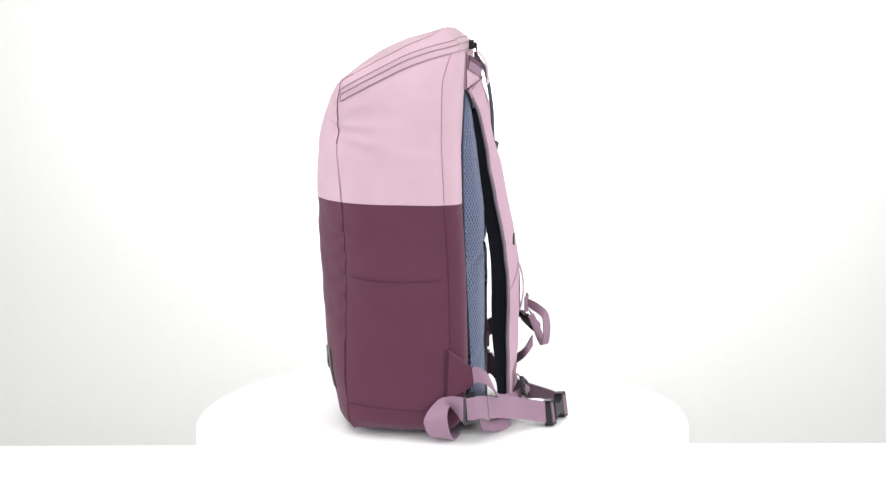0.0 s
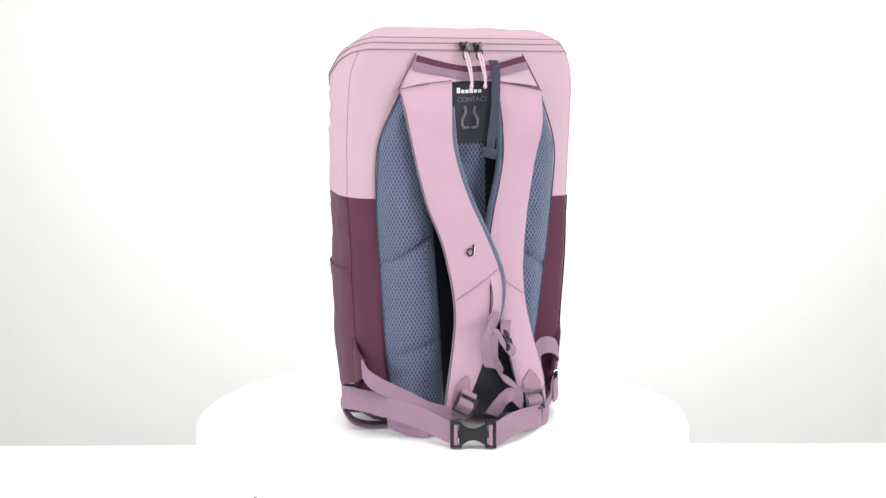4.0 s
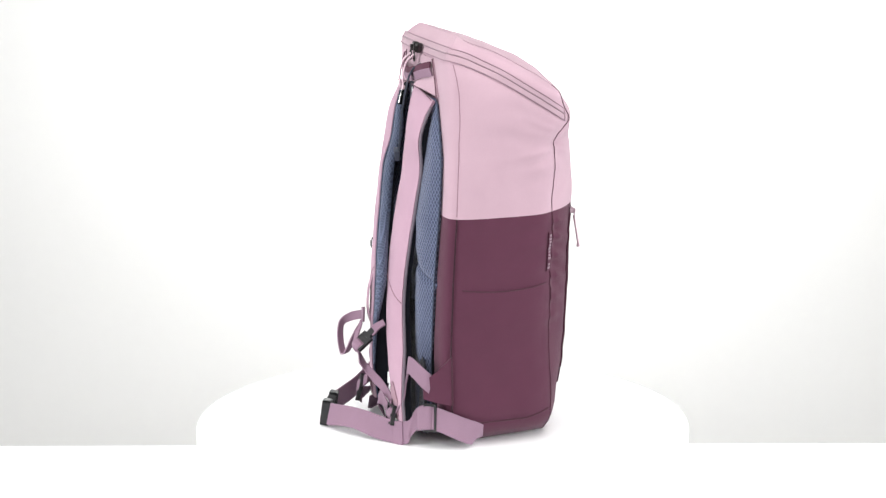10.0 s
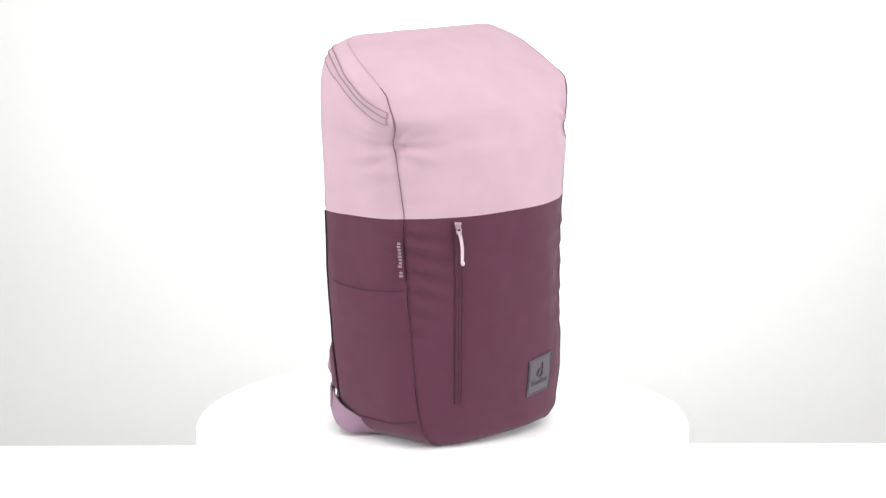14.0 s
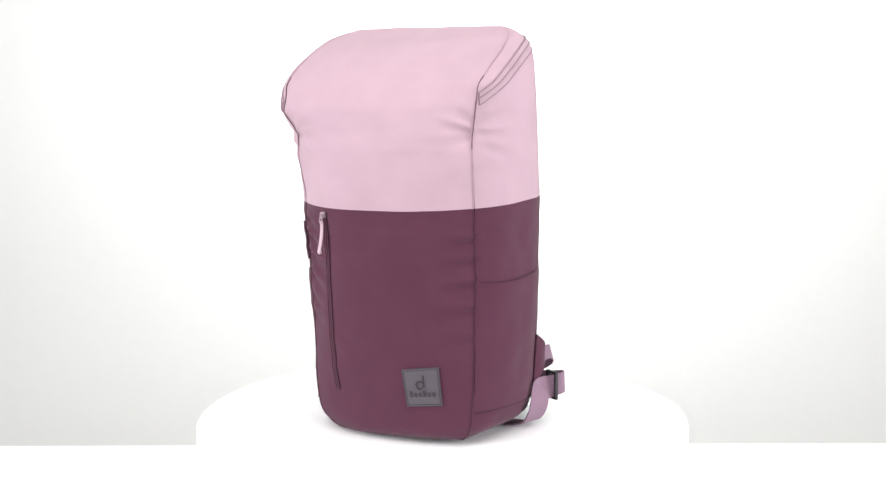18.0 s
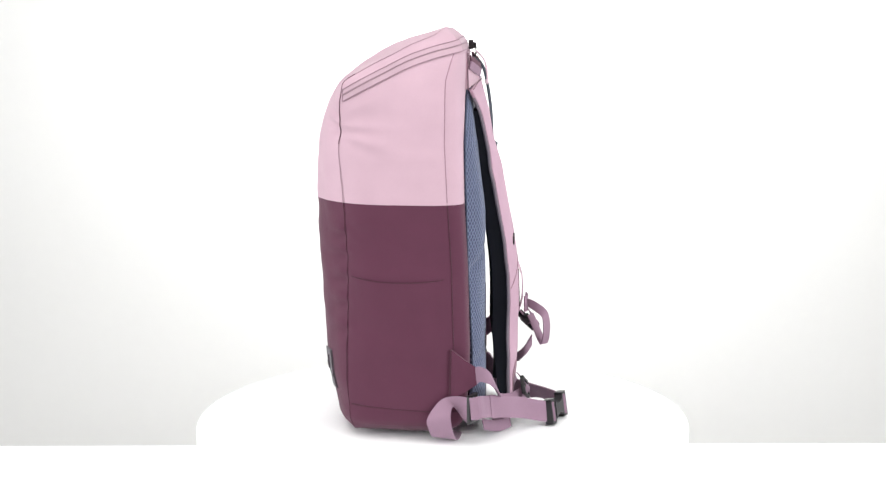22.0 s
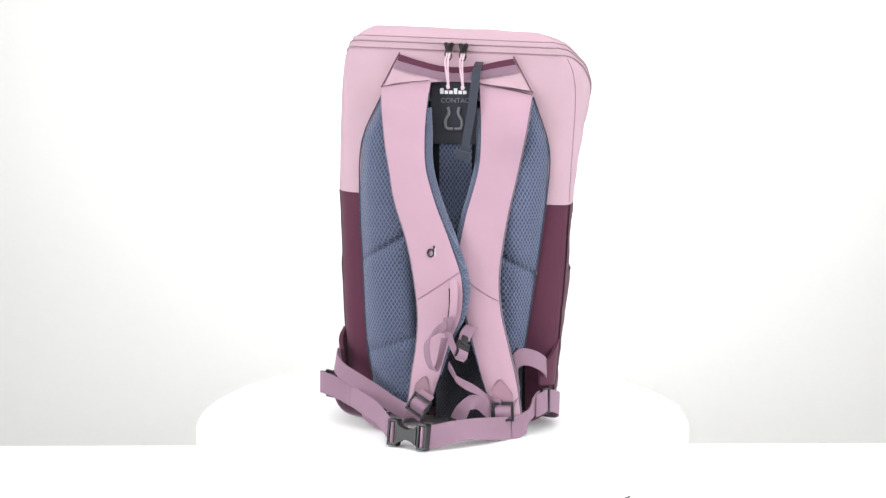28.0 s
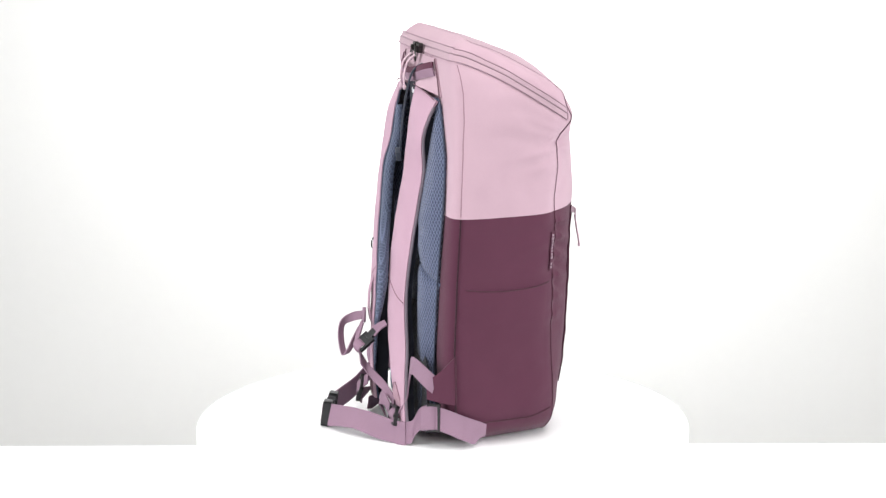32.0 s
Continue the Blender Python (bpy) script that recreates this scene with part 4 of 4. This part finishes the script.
def pack_belt(bag):
    up = (0, 0, 1)
    # plum wings at the foot of the sides
    for seg, t, tip in (("R", .915, (.1240, -.0520, .0600)), ("L", .150, (-.1150, -.0430, .0720))):
        s = 1 if seg == "R" else -1
        a, b, c = shell(seg, t, .102, .0020), shell(seg, t, .044, .0020), np.array(tip)
        P = []
        for v in np.linspace(0, 1, 14):
            e, f = a * (1 - v) + b * v, c + np.array([0, 0, .010 * (1 - 2 * v)])
            P.append([e * (1 - t) + f * t + np.array([s * .004 * math.sin(math.pi * t), 0, 0]) for t in np.linspace(0, 1, 12)])
        wing = mesh_part("hip_wing", *sheet(np.array(P), 0.004, s > 0), PLUM, bag, "plum canvas hip wing")
        mesh_part("seam", *tube([p[0] for p in P], 0.001, 6), PIPING, wing)
    # hip belt on the side of the long tail
    side = [(-.0340, -.1270, .0090), (-.0440, -.1160, .0125), (-.0590, -.0960, .0200), (-.0840, -.0760, .0280), (-.1040, -.0600, .0340), (-.1210, -.0520, .0380), (-.1340, -.0475, .0412), (-.1390, -.0440, .0415), (-.1365, -.0385, .0400), (-.1290, -.0345, .0375)]
    rows = [(np.array(p) - (0, .0013, .0129), np.array(p) + (0, .0013, .0129)) for p in side]
    # past the slider the belt twists into an open loop and lies down under the pack
    rows += [((-.1246, -.0316, .0215), (-.1205, -.0312, .0490)), ((-.1200, -.0235, .0290), (-.1165, -.0170, .0490)), ((-.1240, -.0165, .0385), (-.1170, -.0020, .0440)), ((-.1313, -.0138, .0300), (-.1205, .0125, .0240)),
             ((-.1285, -.0155, .0140), (-.1160, .0115, .0110)), ((-.1180, -.0190, .0005), (-.1080, .0080, .0005)), ((-.0980, -.0220, -.0052), (-.0880, .0040, -.0052)), ((-.0720, -.0250, -.0058), (-.0620, .0010, -.0058))]
    belt = mesh_part("hip_belt", *band(rows, 120, 0.0015, 7), MAUVE, bag, "mauve webbing hip belt folded into a loop")
    ladder_lock(bag, facing((-.1265, -.0380, .0375), (-.55, -1, 0)), .019, .0335, 0.0020, middle=False)
    web("keeper", [(-.0985, -.0650, .0325, 0, .1, 1), (-.1040, -.0608, .0340, 0, .1, 1), (-.1095, -.0580, .0352, 0, .1, 1)], .0272, bag, "mauve elastic keeper", 8, .0012)
    web("belt_tail", [(-.0880, -.0500, .0080, 0, .2, 1), (-.0780, -.0580, .0040, .1, .2, 1), (-.0660, -.0660, .0000, .1, .3, .9), (-.0560, -.0745, -.0005, 0, .3, .9), (-.0490, -.0815, .0020, 0, .2, 1), (-.0480, -.0790, .0040, 0, 0, 1), (-.0540, -.0690, .0045, 0, 0, 1), (-.0640, -.0600, .0050, 0, 0, 1)], .0135, bag, "loose mauve webbing tail", 44, .0012)
    # buckle
    buckle(bag, facing((-.0155, -.1355, .0085), (-.36, -.93, .14)))
    # belt beyond the buckle, up through the slider and back to the pack
    web("hip_belt", [(.004, -.1440, .0075, 0, .1, 1), (.016, -.1380, .0085, 0, .25, 1), (.034, -.1260, .0110, 0, .6, .9), (.056, -.1110, .0115, 0, .75, .8), (.078, -.0945, .0075, 0, .4, 1), (.098, -.0775, .0055, 0, 0, 1), (.1095, -.0670, .0085, 0, 0, 1), (.1125, -.0635, .0150, .2, 0, 1),
                     (.1170, -.0590, .0245, .1, 0, 1), (.1240, -.0505, .0295, 0, 0, 1), (.1370, -.0340, .0265, 0, .1, 1), (.1425, -.0130, .0175, 0, .25, 1), (.1350, .0065, .0080, -.05, .5, .9), (.1190, .0180, .0010, -.25, .9, .4)], .0265, bag, "mauve webbing hip belt", 90)
    web("hip_belt", [(.1190, .0180, .0010, -.25, .9, .4), (.1080, .0210, -.0040, -.2, 1, .1), (.0960, .0200, -.0055, -.2, 1, 0), (.0800, .0180, -.0058, -.2, 1, 0)], .0262, bag, "mauve webbing hip belt")
    ladder_lock(bag, facing((.1290, -.0450, .0292), (.85, -.5, 0)), .015, .0325, 0.0020, middle=False)
    web("strap_loop", [(.1200, -.0580, .0258, 0, 0, 1), (.1245, -.0560, .0276, 0, 0, 1), (.1295, -.0495, .0292, 0, 0, 1), (.1305, -.0420, .0292, 0, 0, 1)], .0270, bag, "mauve webbing through the slider", 14, .0012)
    web("keeper", [(.0950, -.0815, .0058, 0, 0, 1), (.1000, -.0775, .0056, 0, 0, 1), (.1055, -.0725, .0062, 0, 0, 1)], .0275, bag, "mauve elastic keeper", 8)
    # straps from the wings up to the shoulder straps
    web("lower_strap", [(-.1135, -.0390, .0690, 0, .2, 1), (-.1170, -.0445, .0745, 0, .2, 1), (-.1185, -.0530, .0735, .1, .2, 1), (-.1160, -.0610, .0675, .2, .3, .9), (-.1060, -.0650, .0590, .3, .4, .8), (-.0850, -.0665, .0470, .4, .5, .8), (-.0660, -.0687, .0365, .4, .5, .8), (-.0480, -.0740, .0265, .4, .5, .75), (-.0310, -.0860, .0225, .45, .4, .8), (-.0150, -.0960, .0250, .5, 0, 1)], .0180, bag, "mauve webbing adjusting strap", 60)
    web("lower_strap", [(.1290, -.0440, .0670, 0, .3, 1), (.1275, -.0510, .0735, 0, .3, 1), (.1190, -.0580, .0815, 0, .2, 1), (.1070, -.0625, .0855, -.05, .1, 1), (.0980, -.0625, .0815, -.2, .1, 1), (.0945, -.0640, .0690, -.6, .2, .8), (.0930, -.0690, .0480, -1, 0, .4), (.0865, -.0775, .0290, -1, 0, .2)], .0195, bag, "mauve webbing adjusting strap")
    for m in (facing((-.0108, -.0990, .0325), (-.15, -1, .25), (.55, 0, 1)), facing((.0845, -.0810, .0240), (.05, -1, .2), (-.08, 0, 1))):
        h = .0225
        lock = ladder_lock(bag, m, .0245, h)
        line = ((.0050, h / 2 + .0060), (.0020, h / 2 + .0010), (.0004, h / 2 - .0040), (-.0030, .0028), (-.0040, 0), (-.0030, -.0028), (.0004, -h / 2 + .0040), (.0020, -h / 2 - .0010), (.0055, -h / 2 - .0050))
        rows = [(m @ Vector((-.0091, y, z)), m @ Vector((.0091, y, z))) for y, z in line]
        mesh_part("webbing_loop", *band(rows, 36, 0.0014, 5), MAUVE, lock, "mauve webbing through the slider")
    # loose ends between the straps
    web("strap_tail", [(.0820, -.0800, .0300, 0, 0, 1), (.0690, -.0760, .0340, -.3, 0, 1), (.0540, -.0830, .0480, -.6, 0, 1), (.0380, -.0930, .0590, -.6, 0, 1), (.0290, -.1010, .0690, -.6, 0, 1), (.0290, -.1080, .0800, -.5, 0, 1)], .0165, bag, "loose mauve webbing tail")
    web("strap_tail", [(.0700, -.0790, .0200, 0, 0, 1), (.0600, -.0830, .0330, .6, 0, .8), (.0480, -.0860, .0350, 0, .3, 1), (.0380, -.0840, .0250, -.7, 0, .7), (.0310, -.0780, .0120, -.9, 0, .4)], .0170, bag, "loose mauve webbing tail")
    # chest strap: keeper, a hanging loop, half a buckle
    web("chest_strap_keeper", [(.0165, -.0990, .1275, .25, 0, 1), (.0215, -.1025, .1285, .25, 0, 1), (.0290, -.1015, .1300, .25, 0, 1)], .0190, bag, "mauve chest strap keeper", 12, .0022)
    path = [(.0215, -.1015, .1285, 0, .2, 1), (.0120, -.1120, .1250, .2, -.2, 1), (.0050, -.1220, .1180, .5, -.5, .6), (.0030, -.1250, .1060, .69, -.7, .2), (.0055, -.1245, .0900, .69, -.7, .1), (.0105, -.1220, .0800, .69, -.7, 0),
            (.0160, -.1180, .0840, .69, -.7, 0), (.0190, -.1120, .0980, .69, -.6, .1), (.0215, -.1050, .1140, .69, -.5, .1)]
    web("chest_strap", path, .0110, bag, "mauve webbing chest strap loop", 80, .0014)
    web("chest_strap", [(.0395, -.1140, .0905, .9, .2, -.3), (.0300, -.1090, .1060, .8, .2, -.2), (.0240, -.1020, .1200, .9, 0, -.2)], .0090, bag, "mauve webbing chest strap", 16)
    bm = bmesh.new()
    m = facing((.0405, -.1045, .1010), (.62, -.55, .55), (0, .78, .62))
    for side in (-1, 1):
        box(bm, side * .0064 - .0014, side * .0064 + .0014, -.0026, .0026, -.011, .010, m)
    for z in (-.011, -.001, .0068):
        box(bm, -.0075, .0075, -.0026, .0026, z, z + .0032, m)
    box(bm, -.0038, .0038, -.0031, .0031, .0060, .0180, m)
    box(bm, -.0060, .0060, -.0022, .0022, .0000, .0085, m)
    rounded(bm, 0.0008)
    half = part("chest_buckle", bm, BLACK, bag, "black plastic chest buckle")
    rows = [(m @ Vector((-.0058, y, z)), m @ Vector((.0058, y, z))) for y, z in ((.002, -.0125), (-.0036, -.0095), (-.0038, -.004), (.002, -.0015))]
    mesh_part("webbing_loop", *band(rows, 12, 0.0014, 4), MAUVE, half)
    web("chest_strap", [(.0410, -.0950, .1090, .9, .3, -.2), (.0430, -.0880, .1170, .9, .2, -.2), (.0480, -.0800, .1230, 1, 0, -.2)], .0135, bag, "mauve webbing chest strap", 12)


def backpack():
    bag = new("backpack")
    tagged(bag, "pink and plum canvas backpack standing on a white turntable", "backpack")
    pack_body(bag)
    pack_back(bag)
    pack_straps(bag)
    pack_zips(bag)
    pack_seams(bag)
    pack_belt(bag)
    return bag


setting()
table()
TURNTABLE, DISC = turntable()
BACKPACK = backpack()


def motions():
    turns = [(t, -SPIN * (t - BACK_AT)) for t in range(0, 33)]
    walk(BACKPACK, [(t, pose(0, 0, TOP + LIFT, 0, 0, a)) for t, a in turns])
    walk(DISC, [(t, pose(0, 0, TOP - TABLE, 0, 0, a)) for t, a in turns])


motions()
